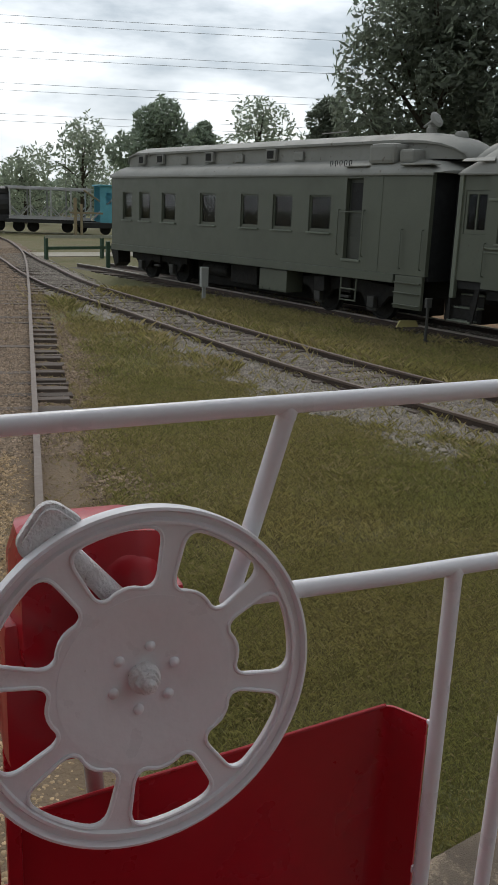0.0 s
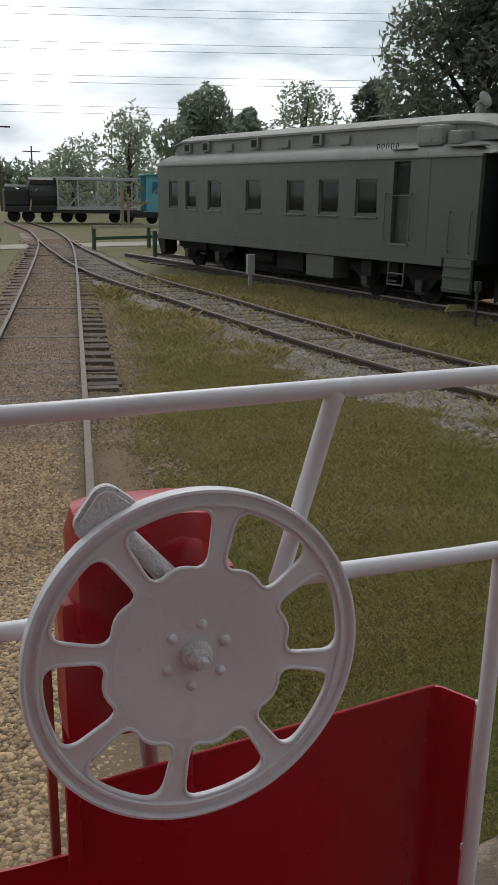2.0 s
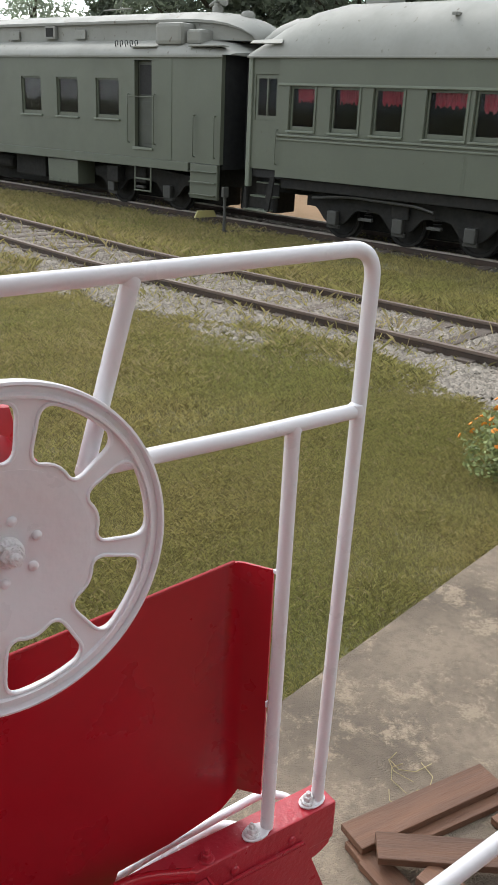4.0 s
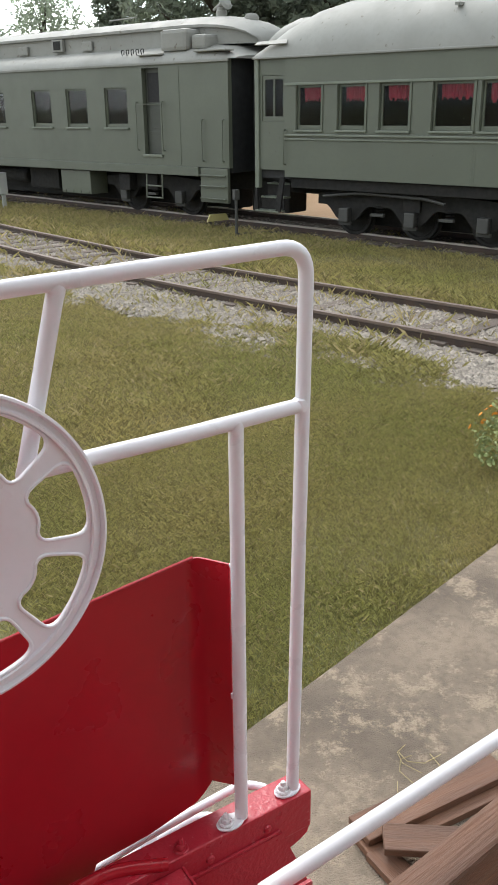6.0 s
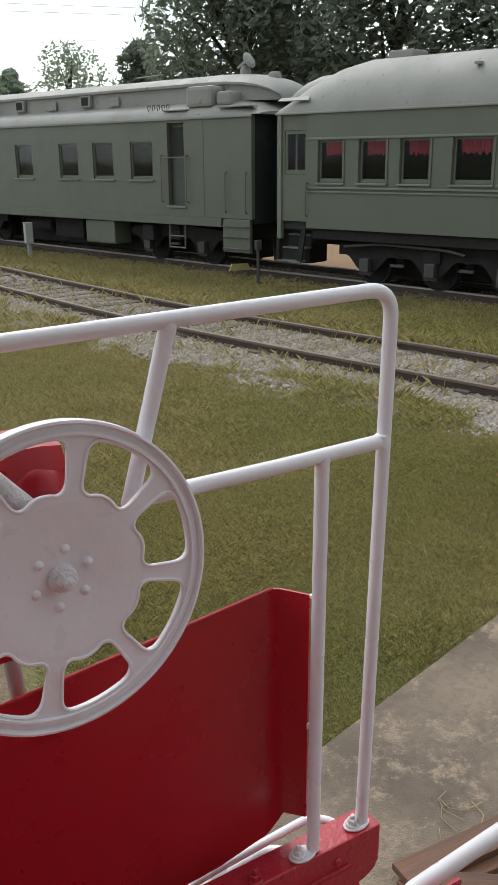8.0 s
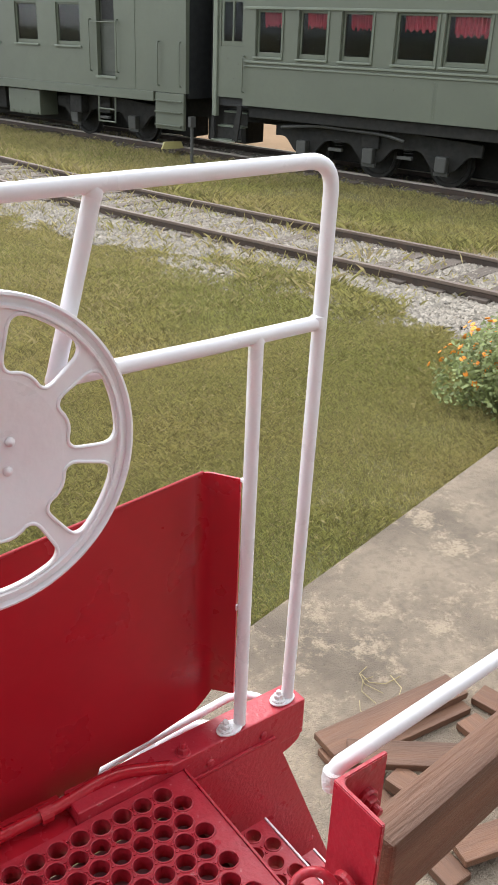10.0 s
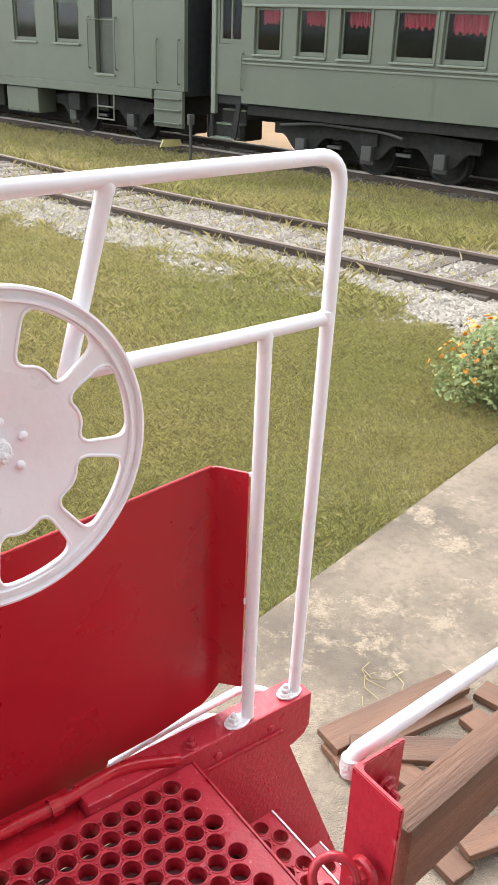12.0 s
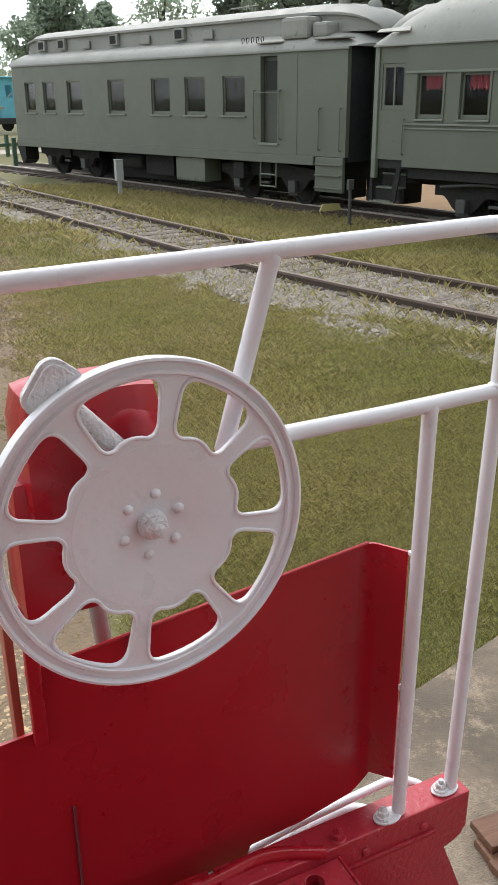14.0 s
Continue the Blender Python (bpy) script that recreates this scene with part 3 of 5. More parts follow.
    part("under_gear", box(-14.0, -10.7, 1.2, 1.8, 0.42, 0.95, 0.05), BLACK, c)
    part("under_gear", box(-4.4, -0.8, 1.2, 1.8, 0.36, 0.95, 0.05), BLACK, c)
    bb = part("battery_box", box(-6.2, -4.98, 0.05, 0.65, 0.58, 1.18, 0.02), COACH, c, "olive battery box below the floor")
    for k in range(4):
        part("hinge", box(-6.1 + k * 0.32, -6.02 + k * 0.32, 0.035, 0.052, 0.6, 0.66), COACH, bb)
    lad = bmesh.new()
    for x in (-2.75, -2.2):
        tube([(x, 0.0, 1.2), (x, -0.02, 0.62)], 0.02, 8, lad)
    for z in (0.64, 0.92):
        tube([(-2.75, -0.02, z), (-2.2, -0.02, z)], 0.02, 8, lad)
    part("step_ladder", lad, COACH, c, "hanging iron step ladder")
    sb = part("end_step", box(-0.92, -0.06, 0.0, 0.10, 0.62, 1.40, 0.02), COACH, c, "end step well panel")
    for z in (0.70, 0.98, 1.22):
        part("step_tread", box(-0.90, -0.10, -0.06, -0.003, z, z + 0.025, 0.006), COACH, sb)
    part("hose_box", box(-3.9, -3.5, 0.10, 0.35, 0.75, 1.15, 0.03), BLACK, c)
    part("air_tank", lathe([(0.0, 0), (0.16, 0.02), (0.2, 0.08), (0.2, 1.3), (0.16, 1.36), (0, 1.38)], 18, m=Matrix.Translation((-9.6, 0.55, 0.92)) @ Matrix.Rotation(radians(90), 4, "Y")), BLACK, c)
    part("equipment_box", box(-8.0, -6.7, 0.35, 0.9, 0.62, 1.2, 0.03), BLACK, c)
    truck(c, [-3.9, -1.9], "black cast four-wheel truck")
    truck(c, [-13.2, -11.2], "black cast four-wheel truck")
    part("coupler_guard", prism([(-15.3, 1.30), (-14.7, 1.30), (-14.7, 0.75), (-14.95, 0.6)], 0.5, m=Matrix.Translation((0, 0.7, 0)) @ Matrix.Rotation(radians(90), 4, "X")), BLACK, c)
    return c


baggage_coach = make_baggage_coach()


def make_dining_coach():
    c = thing("passenger_coach", "olive green passenger coach with red valance curtains and arched roof", "railway coach", COACH_M)
    x0, x1 = 1.60, 20.0
    pairs = [(1.91, 2.54), (2.96, 3.61), (3.95, 4.61), (5.11, 5.94), (6.10, 6.94), (7.6, 8.4), (8.6, 9.4), (10.2, 11.0), (11.2, 12.0)]
    wins = [(a, b, 2.26, 3.12) for a, b in pairs]
    part("side_wall", wall_with_openings(x0, x1, 1.29, 3.70, 0.0, 0.12, wins), COACH, c)
    part("far_wall", wall_with_openings(x0, x1, 1.29, 3.70, WIDE - 0.12, 0.12, [(a, b, 2.26, 3.12) for a, b in pairs]), COACH, c)
    part("end_wall", box(x1 - 0.003, x1 + 0.1, 0, WIDE, 1.29, 3.70), COACH, c)
    # floor, sheet and bulkhead coloured as the shade behind the windows
    part("floor_pan", box(0.80, x1 - 0.01, 0.125, WIDE - 0.125, 1.24, 1.42), ROOM_SHADE, c)
    part("partition", box(x0 + 0.1, x1 - 0.1, 1.9, 1.96, 1.42, 3.70), ROOM_SHADE, c, "near-black sheet for the shade inside the coach")
    part("bulkhead", box(x0 - 0.003, x0 + 0.09, 0.125, WIDE - 0.125, 1.42, 3.70), ROOM_SHADE, c)
    for i, (a, b, z0, z1) in enumerate(wins):
        coach_window(c, a, b, z0, z1, 0.29 + 0.06 * (i == 4))
        for x in (a - 0.05, b + 0.01):
            part("window_post", box(x, x + 0.04, -0.02, -0.002, 2.21, 3.14, 0.006), COACH, c)
    for z, h, o in ((3.13, 0.05, 0.035), (2.13, 0.04, 0.045), (2.05, 0.035, 0.025)):
        part("belt_rail", box(x0, x1, -o, -0.002, z, z + h, 0.008), COACH_TRIM, c)
    # rivets along one seam of the lower side sheet
    rv = bmesh.new()
    for i in range(14):
        for dx in (0, 0.05):
            lathe([(0.0, 0.008), (0.012, 0.005), (0.014, 0)], 8, rv, Matrix.Translation((6.0 + dx, -0.001, 1.36 + i * 0.048)) @ Matrix.Rotation(radians(90), 4, "X"))
    part("rivets", rv, COACH, c)["kind"] = "stuff"
    part("drip_rail", box(0.74, x1 + 0.04, -0.05, -0.003, 3.655, 3.70, 0.012), COACH_ROOF, c)
    # vestibule: post, door with a divided window, steps below
    part("corner_post", box(0.74, 0.86, 0.02, 0.14, 1.02, 3.70, 0.02), COACH_TRIM, c)
    part("vestibule_frame", wall_with_openings(0.86, 1.597, 1.42, 3.70, 0.06, 0.08, [(0.93, 1.55, 2.42, 3.34)]), COACH, c)
    part("vestibule_end", box(0.70, 0.78, 0.145, WIDE - 0.02, 1.30, 3.70), BLACK_END, c, "black vestibule end")
    d = part("door", wall_with_openings(0.935, 1.545, 2.425, 3.335, 0.075, 0.04, [(1.0, 1.225, 2.52, 3.26), (1.265, 1.49, 2.52, 3.26)]), COACH, c, "vestibule door with two-light window")
    part("pane", box(1.002, 1.223, 0.095, 0.10, 2.522, 3.258), GLASS, d)
    part("pane", box(1.267, 1.488, 0.095, 0.10, 2.522, 3.258), GLASS, d)
    # near-black sheet added as the shade behind the vestibule door
    part("inner_dark", box(0.86, 1.59, 0.6, 0.64, 1.42, 3.70), ROOM_SHADE, c)
    grab_iron(c, 1.62, 1.55, 2.25)
    st = part("step_side", prism([(1.50, 1.28), (1.60, 1.28), (1.56, 0.95), (1.48, 0.52), (1.36, 0.52), (1.40, 0.9)], 0.05, m=Matrix.Translation((0, 0.02, 0)) @ Matrix.Rotation(radians(90), 4, "X")), BLACK, c)
    part("step_side", prism([(0.78, 1.0), (0.84, 1.0), (0.86, 0.52), (0.74, 0.52)], 0.05, m=Matrix.Translation((0, 0.02, 0)) @ Matrix.Rotation(radians(90), 4, "X")), BLACK, c)
    for k, z in enumerate((0.52, 0.80, 1.08)):
        part("step_tread", box(0.80, 1.45, -0.06 + k * 0.22, 0.20 + k * 0.22, z, z + 0.035, 0.006), COACH_TRIM, c)
        part("step_riser", box(0.80, 1.45, 0.18 + k * 0.22, 0.20 + k * 0.22, z + 0.04, z + 0.275), BLACK, c)
    # arched roof with a hooded end over the vestibule
    arch = [(0.0, 3.70), (0.02, 3.84), (0.08, 4.05), (0.18, 4.28), (0.32, 4.48), (0.52, 4.64), (0.75, 4.74), (1.0, 4.77)]
    roof_strip(arch, [(0.72, 0.98, 0.22), (0.95, 1.0, 0.40), (1.35, 1.02, 0.68), (1.9, 1.02, 0.90), (2.5, 1.02, 1.0), (x1 + 0.1, 1.02, 1.0)], "roof", COACH_ROOF, c)
    hood = [(0.36, 3.98), (0.38, 4.14), (0.45, 4.32), (0.62, 4.48), (1.0, 4.55)]
    roof_strip(hood, [(0.55, 0.85, 0.35), (0.85, 0.97, 0.75), (1.3, 1.0, 1.0), (2.0, 1.0, 1.05)], "roof_hood", COACH_ROOF, c, "rounded roof end hood")
    part("roof_flap", prism([(0.78, 0.0), (1.65, -0.02), (1.55, 0.16), (0.80, 0.12)], 0.02, m=Matrix.Translation((0, 0.0, 3.93)) @ Matrix.Rotation(radians(30), 4, "X")), COACH_ROOF, c)
    for x in (3.1, 9.0):
        part("roof_vent", box(x - 0.3, x + 0.3, 1.2, 1.8, 4.72, 4.90, 0.04), COACH_ROOF, c)
    part("roof_patch", box(5.3, 5.4, 0.24, 1.2, 4.40, 4.45), COACH_ROOF, c)
    part("centre_sill", box(0.9, x1, 1.1, 1.9, 0.85, 1.24), BLACK, c)
    # more added black blocks, standing in for the darkness below the floor
    part("under_gear", box(2.4, 13.0, 1.1, 1.9, 0.26, 0.9, 0.05), BLACK, c)
    part("under_gear", box(7.4, 12.5, 0.4, 2.4, 0.30, 1.2, 0.08), BLACK, c)
    part("underframe", box(1.7, x1, 0.10, 0.5, 1.06, 1.27, 0.01), BLACK, c)
    truck(c, [3.0, 4.6, 6.2], "black cast six-wheel truck with grey journal boxes")
    part("equalizer", tube(bend([(2.5, 0.20, 0.92), (3.4, 0.20, 1.02), (5.0, 0.20, 0.98), (5.4, 0.20, 0.90)], 0.3, 5), 0.03, 8), BEARING, c)
    truck(c, [13.5, 15.1, 16.7], "black cast six-wheel truck with grey journal boxes")
    return c


passenger_coach = make_dining_coach()


# ---- the red caboose end platform ----
platform = thing("caboose_platform", "red caboose end platform with white pipe railing and perforated deck", "caboose")
DECK_Z, RAIL_Y = 1.345, 1.39
PIPE = 0.0135

part("handrail", tube(bend([(-1.5, RAIL_Y, 2.482), (0.0, RAIL_Y, 2.501), (0.837, RAIL_Y, 2.523), (0.823, RAIL_Y + 0.008, 1.374)], 0.055, 8), PIPE, 16), WHITE, platform, "white painted bent pipe handrail", True)
part("lower_rail", tube([(0.322, 1.400, 2.231), (0.60, 1.392, 2.236), (0.828, RAIL_Y, 2.242)], PIPE, 14), WHITE, platform, "", True)
part("lower_rail", tube([(-1.5, RAIL_Y, 2.180), (-0.015, RAIL_Y + 0.01, 2.206)], PIPE, 14), WHITE, platform, "", True)
part("slanted_post", tube([(0.392, RAIL_Y, 2.498), (0.322, 1.405, 2.222)], [PIPE, PIPE], 14), WHITE, platform, "", True)
part("railing_post", tube([(0.690, 1.39, 2.232), (0.689, 1.393, 1.372)], PIPE, 14), WHITE, platform, "", True)
for x, y, z in ((0.826, RAIL_Y, 2.243), (0.690, 1.39, 2.230), (0.392, RAIL_Y, 2.500), (0.324, 1.405, 2.226)):
    part("weld_bead", lathe([(0.0, -0.016), (0.0125, -0.011), (0.0152, 0.0), (0.0125, 0.011), (0.0, 0.016)], 14, m=Matrix.Translation((x, y, z))), WHITE, platform, "", True)


def hex_bolt(name, at, r, h, material, parent, stud=0.0, washer=0.0, m=None):
    own = bmesh.new()
    if washer:
        lathe([(washer, 0), (washer, 0.004), (washer - 0.002, 0.006), (0, 0.006)], 18, own)
    lathe([(r, 0.005), (r, h - 0.002), (r * 0.88, h), (0, h)], 6, own)
    if stud:
        lathe([(r * 0.5, h - 0.001), (r * 0.5, h + stud), (r * 0.4, h + stud + 0.002), (0, h + stud + 0.002)], 12, own)
    own.transform(Matrix.Translation(at) @ (m or Matrix()))
    return part(name, own, material, parent)


for x, y in ((0.651, 1.392), (0.800, 1.400)):
    part("foot_plate", lathe([(0.021, 0.0), (0.022, 0.004), (0.019, 0.007), (0, 0.007)], 20, m=Matrix.Translation((x + 0.011, y, 1.369)) @ Matrix.Diagonal((1.45, 0.95, 1, 1))), WHITE, platform)
    hex_bolt("foot_bolt", (x, y, 1.374), 0.0115, 0.016, WHITE_ROUGH, platform, 0.007, 0.0165)

beam = part("end_beam", box(0.30, 0.856, 1.373, 1.440, 1.270, 1.368, 0.004), RED_DECK, platform, "red painted steel end beam with chipped paint")
part("beam_lip", box(0.50, 0.770, 1.3665, 1.3725, 1.301, 1.308, 0.001), RED_DECK, beam)
part("beam_hook", prism([(0.80, 1.262), (0.866, 1.262), (0.858, 1.238), (0.835, 1.225), (0.80, 1.215)], 0.012, m=Matrix.Translation((0, 1.40, 0)) @ Matrix.Rotation(radians(90), 4, "X")), RED_DECK, beam)
hex_bolt("beam_bolt", (0.545, 1.392, 1.366), 0.011, 0.018, RED_DECK, platform, 0.010, 0.016)
for x in (0.60, 0.74):
    lathe_bm = lathe([(0.0, 0.006), (0.008, 0.004), (0.010, 0.0)], 10, m=Matrix.Translation((x, 1.3725, 1.325)) @ Matrix.Rotation(radians(90), 4, "X"))
    part("rivet", lathe_bm, RED_DECK, beam)

# end panel with a slanted top edge, a folded return at its outer edge and a stiff rim
Y_P = 1.49
part("end_panel", prism([(-1.5, 1.30), (0.395, 1.30), (0.405, 1.326), (0.52, 1.334), (0.634, 1.357), (0.634, 1.9415), (0.012, 1.872), (0.030, 1.756), (-0.045, 1.750), (-1.5, 1.735)], 0.006, m=Matrix.Translation((0, Y_P + 0.006, 0)) @ Matrix.Rotation(radians(90), 4, "X")), RED, platform, "glossy red sheet steel end panel")
fold = bmesh.new()
cols = []
for k in range(9):  # the outer edge rolls forward through a tight radius, then runs straight to its free edge
    a = radians(65) * min(k, 7) / 7
    x, y = 0.634 + 0.036 * math.sin(a), Y_P - 0.036 * (1 - math.cos(a))
    if k == 8:
        x, y = x + 0.054 * math.cos(a), y - 0.054 * math.sin(a)
    lo, hi = 1.357 + 0.075 * (k / 8) ** 1.5, 1.9415 + 0.004 * min(k, 4) / 4 + 0.004 * (k == 8)
    nx, ny = 0.005 * math.sin(a), 0.005 * math.cos(a)
    cols.append([fold.verts.new(p) for p in ((x, y, lo), (x, y, hi), (x + nx, y + ny, hi), (x + nx, y + ny, lo))])
for a, b in zip(cols, cols[1:]):
    for k in range(4):
        fold.faces.new((a[k], b[k], b[(k + 1) % 4], a[(k + 1) % 4]))
fold.faces.new(cols[0])
fold.faces.new(cols[-1][::-1])
bmesh.ops.recalc_face_normals(fold, faces=fold.faces[:])
part("panel_return", fold, RED, platform, "", True)
part("edge_cap", box(0.688, 0.700, 1.410, 1.420, 1.945, 1.953, 0.002), WHITE, platform)
part("panel_rim", tube([(0.012, Y_P - 0.002, 1.8735), (0.650, Y_P - 0.002, 1.9455)], 0.0035, 8), RED, platform)
part("panel_edge", box(-0.010, 0.004, Y_P + 0.02, Y_P + 0.06, 1.70, 2.10, 0.003), mat("rust_red_post", (0.36, 0.09, 0.06), 0.5, scale=8), platform, "rust red upright beside the panel")
part("panel_seam", box(0.064, 0.068, Y_P - 0.004, Y_P + 0.001, 1.30, 1.58), HOLE_SHADE_SEAM, platform)
part("panel_tab", prism([(0, 0), (0.03, 0.012), (0.03, 0.018), (0.0, 0.012)], 0.004, m=Matrix.Translation((0.680, 1.41, 1.66)) @ Matrix.Rotation(radians(90), 4, "X")), WHITE, platform)

# pipes along the foot of the panel
part("red_pipe", tube(bend([(-1.3, 1.425, 1.352), (0.28, 1.415, 1.362), (0.40, 1.42, 1.375), (0.505, 1.37, 1.372)], 0.05, 5), 0.013, 12), RED, platform, "", True)
part("pipe_clamp", lathe([(0.014, -0.012), (0.018, -0.012), (0.018, 0.012), (0.014, 0.012)], 14, m=Matrix.Translation((0.252, 1.415, 1.362)) @ Matrix.Rotation(radians(90), 4, "Y"), closed=True), RED, platform)
part("white_pipe", tube(bend([(0.30, 1.50, 1.285), (0.50, 1.50, 1.320), (0.76, 1.50, 1.338), (0.80, 1.46, 1.335), (0.80, 1.43, 1.32)], 0.04, 5), 0.0095, 10), WHITE, platform, "white painted brake pipe", True)
part("white_pipe", tube(bend([(0.25, 1.53, 1.215), (0.52, 1.53, 1.262), (0.66, 1.52, 1.285), (0.70, 1.47, 1.29)], 0.03, 5), 0.012, 10), WHITE, platform, "", True)
part("pipe_coupling", lathe([(0.0155, -0.02), (0.019, -0.015), (0.019, 0.015), (0.0155, 0.02)], 14, m=Matrix.Translation((0.54, 1.53, 1.266)) @ Matrix.Rotation(radians(80), 4, "Y")), WHITE, platform)
hex_bolt("pipe_nut", (0.39, 1.52, 1.285), 0.02, 0.03, WHITE, platform)


def perforated(name, x0, x1, y0, y1, z, r, pitch, label, margin=0.03, hem=True, top=None):
    """A safety-grip plate: a staggered field of round flanged holes with small buttons between them."""
    own = bmesh.new()
    holes, dots = [], []
    row, y = 0, y1 - (top or margin)
    while y > y0 + r:
        x = x1 - margin - (0 if row % 2 else pitch / 2)
        while x > x0 + r:
            holes.append((x, y))
            dots.append((x - pitch / 2, y))
            x -= pitch
        y -= pitch * 0.87
        row += 1
    loops = [[(hx + r * math.cos(a), hy + r * math.sin(a)) for a in (2 * math.pi * k / 14 for k in range(14))] for hx, hy in holes]
    prism([(x0, y0), (x1, y0), (x1, y1), (x0, y1)], 0.004, own, Matrix.Translation((0, 0, z - 0.004)), holes=loops)
    plate = part(name, own, RED_DECK, platform, label)
    lip = lathe([(r, -0.030), (r, 0.001), (r + 0.0015, 0.0035), (r + 0.0035, 0.0005), (r + 0.0035, -0.006)], 14)
    bmesh.ops.delete(lip, geom=[f for f in lip.faces if len(f.verts) > 4], context="FACES")
    lip_me = bpy.data.meshes.new("hole_flange")
    lip.to_mesh(lip_me)
    lip.free()
    lip_me.materials.append(RED_DECK)
    lip_me.polygons.foreach_set("use_smooth", [True] * len(lip_me.polygons))
    for hx, hy in holes:
        flange = new("hole_flange", lip_me)
        flange.parent = plate
        flange.location = (hx, hy, z)
    b = bmesh.new()
    for hx, hy in dots:
        for k in (-1, 1):
            lathe([(0.004, 0.0), (0.0035, 0.0025), (0.0, 0.003)], 7, b, Matrix.Translation((hx, hy + k * 0.009, z)))
    part("grip_buttons", b, RED_DECK, plate)["kind"] = "stuff"
    if hem:
        part("hem", box(x1 + 0.001, x1 + 0.006, y0, y1, z - 0.03, z + 0.003, 0.001), WHITE if name != "deck_plate" else RED_DECK, plate)
    return plate


perforated("deck_plate", -0.20, 0.532, 0.72, 1.371, DECK_Z, 0.0180, 0.0445, "red perforated safety-grip deck plate", 0.046, True, 0.031)
part("deck_plain", box(-1.5, -0.203, -1.2, 1.345, DECK_Z - 0.012, DECK_Z, 0.002), RED_DECK, platform)
part("deck_plain", box(-0.197, 0.525, -1.2, 0.717, DECK_Z - 0.012, DECK_Z, 0.002), RED_DECK, platform)
# slab coloured as the shaded dark red seen down the deck holes
part("deck_frame", box(-1.5, 0.51, -1.2, 1.34, DECK_Z - 0.16, DECK_Z - 0.06), HOLE_SHADE_SEAM, platform)
part("deck_bar", box(-1.5, 0.30, 1.373, 1.47, 1.27, 1.335, 0.004), RED, platform)
for x in (-0.15, 0.12, 0.33):
    hex_bolt("deck_bolt", (x, 1.41, 1.333), 0.012, 0.012, RED_DECK, platform, 0.0, 0.017)
perforated("step_tread", 0.575, 0.715, 0.75, 1.325, 1.13, 0.0165, 0.046, "red perforated stair tread", 0.024)
perforated("step_tread", 0.735, 0.875, 0.75, 1.325, 0.92, 0.0165, 0.046, "red perforated stair tread", 0.024)
perforated("step_tread", 0.895, 1.035, 0.75, 1.325, 0.71, 0.0165, 0.046, "red perforated stair tread", 0.024)
part("step_side", prism([(0.51, 1.300), (0.775, 1.300), (0.792, 1.255), (1.06, 0.58), (0.98, 0.56), (0.62, 0.95), (0.51, 1.10)], 0.008, m=Matrix.Translation((0, 1.374, 0)) @ Matrix.Rotation(radians(90), 4, "X")), RED_DECK, platform, "sloping red stair side plate")
part("step_side", prism([(0.51, 1.262), (0.80, 1.262), (1.06, 0.58), (0.98, 0.56), (0.51, 1.0)], 0.008, m=Matrix.Translation((0, 0.74, 0)) @ Matrix.Rotation(radians(90), 4, "X")), RED_DECK, platform)
part("step_riser", box(0.53, 0.536, 0.75, 1.33, 1.14, 1.31), RED_DECK, platform)
# wheels and frame below carry the platform
part("buffer_frame", box(-1.6, 0.30, -1.0, 1.30, 0.75, 1.18), BLACK, platform)
for x in (-1.6, -0.08):
    own = lathe([(0.0, -0.06), (0.40, -0.05), (0.42, 0.05), (0.0, 0.06)], 24, m=Matrix.Translation((x, -0.2, 0.575)) @ Matrix.Rotation(radians(90), 4, "Y"))
    part("wheel", own, BLACK, platform)

# plain unseen caboose body and roof, added behind and above to block sky light
part("body_wall", box(-1.95, 0.95, -8.0, -0.75, 1.2, 3.45), BODY_GREY, platform)
part("canopy_roof", box(-2.05, 1.05, -8.2, 1.05, 3.45, 3.56, 0.02), TRUSS, platform)
# bracket of the gate at the stair opening, with its white gate pipe
bracket = thing("gate_bracket", "red bent steel gate bracket with a ring bolt", "bracket")

# ---- hand brake ----
WC, WR = Vector((0.1893, 1.347, 2.1534)), 0.2386
WU, WN = Vector((0.99827, 0.05875, 0.0)), Vector((0.05862, -0.99616, 0.06507))
WV = WN.cross(WU)
brake_wheel = thing("hand_wheel", "white painted cast hand brake wheel with eight spokes", "hand wheel", Matrix((WU, WV, WN)).transposed().to_4x4())
brake_wheel.matrix_basis.translation = WC
brake_wheel.location = WC
SPOKES = [radians(78.0 - 45 * k) for k in range(8)]


def opening(a0, a1, r0, r1, n=7):
    """A rounded opening between two spokes."""
    def at(a, r):
        return (r * math.cos(a), r * math.sin(a))
    corners = [(a0, r0), (a0, r1), (a1, r1), (a1, r0)]
    pts = []
    for i, (a, r) in enumerate(corners):
        inner = r == r0
        ka, kr = (0.13, 0.026) if not inner else (0.13, 0.022)
        sa = 1 if a == a0 else -1
        sr = 1 if inner else -1
        p_r, p_a, c = (a, r + sr * kr), (a + sa * ka, r), (a, r)
        first, last = (p_a, p_r) if (i in (0, 2)) else (p_r, p_a)
        for k in range(n):
            t = k / (n - 1)
            aa = (1 - t) ** 2 * first[0] + 2 * t * (1 - t) * c[0] + t * t * last[0]
            rr = (1 - t) ** 2 * first[1] + 2 * t * (1 - t) * c[1] + t * t * last[1]
            pts.append((aa, rr))
        if i == 1:
            for k in range(1, 5):
                t = k / 5
                pts.append((a0 + 0.13 + (a1 - a0 - 0.26) * t, r1))
        if i == 3:
            for k in range(1, 5):
                t = k / 5
                pts.append((a1 - 0.13 - (a1 - a0 - 0.26) * t, r0 + 0.005 * math.sin(math.pi * t)))
    return [at(a, r) for a, r in pts]


holes = []
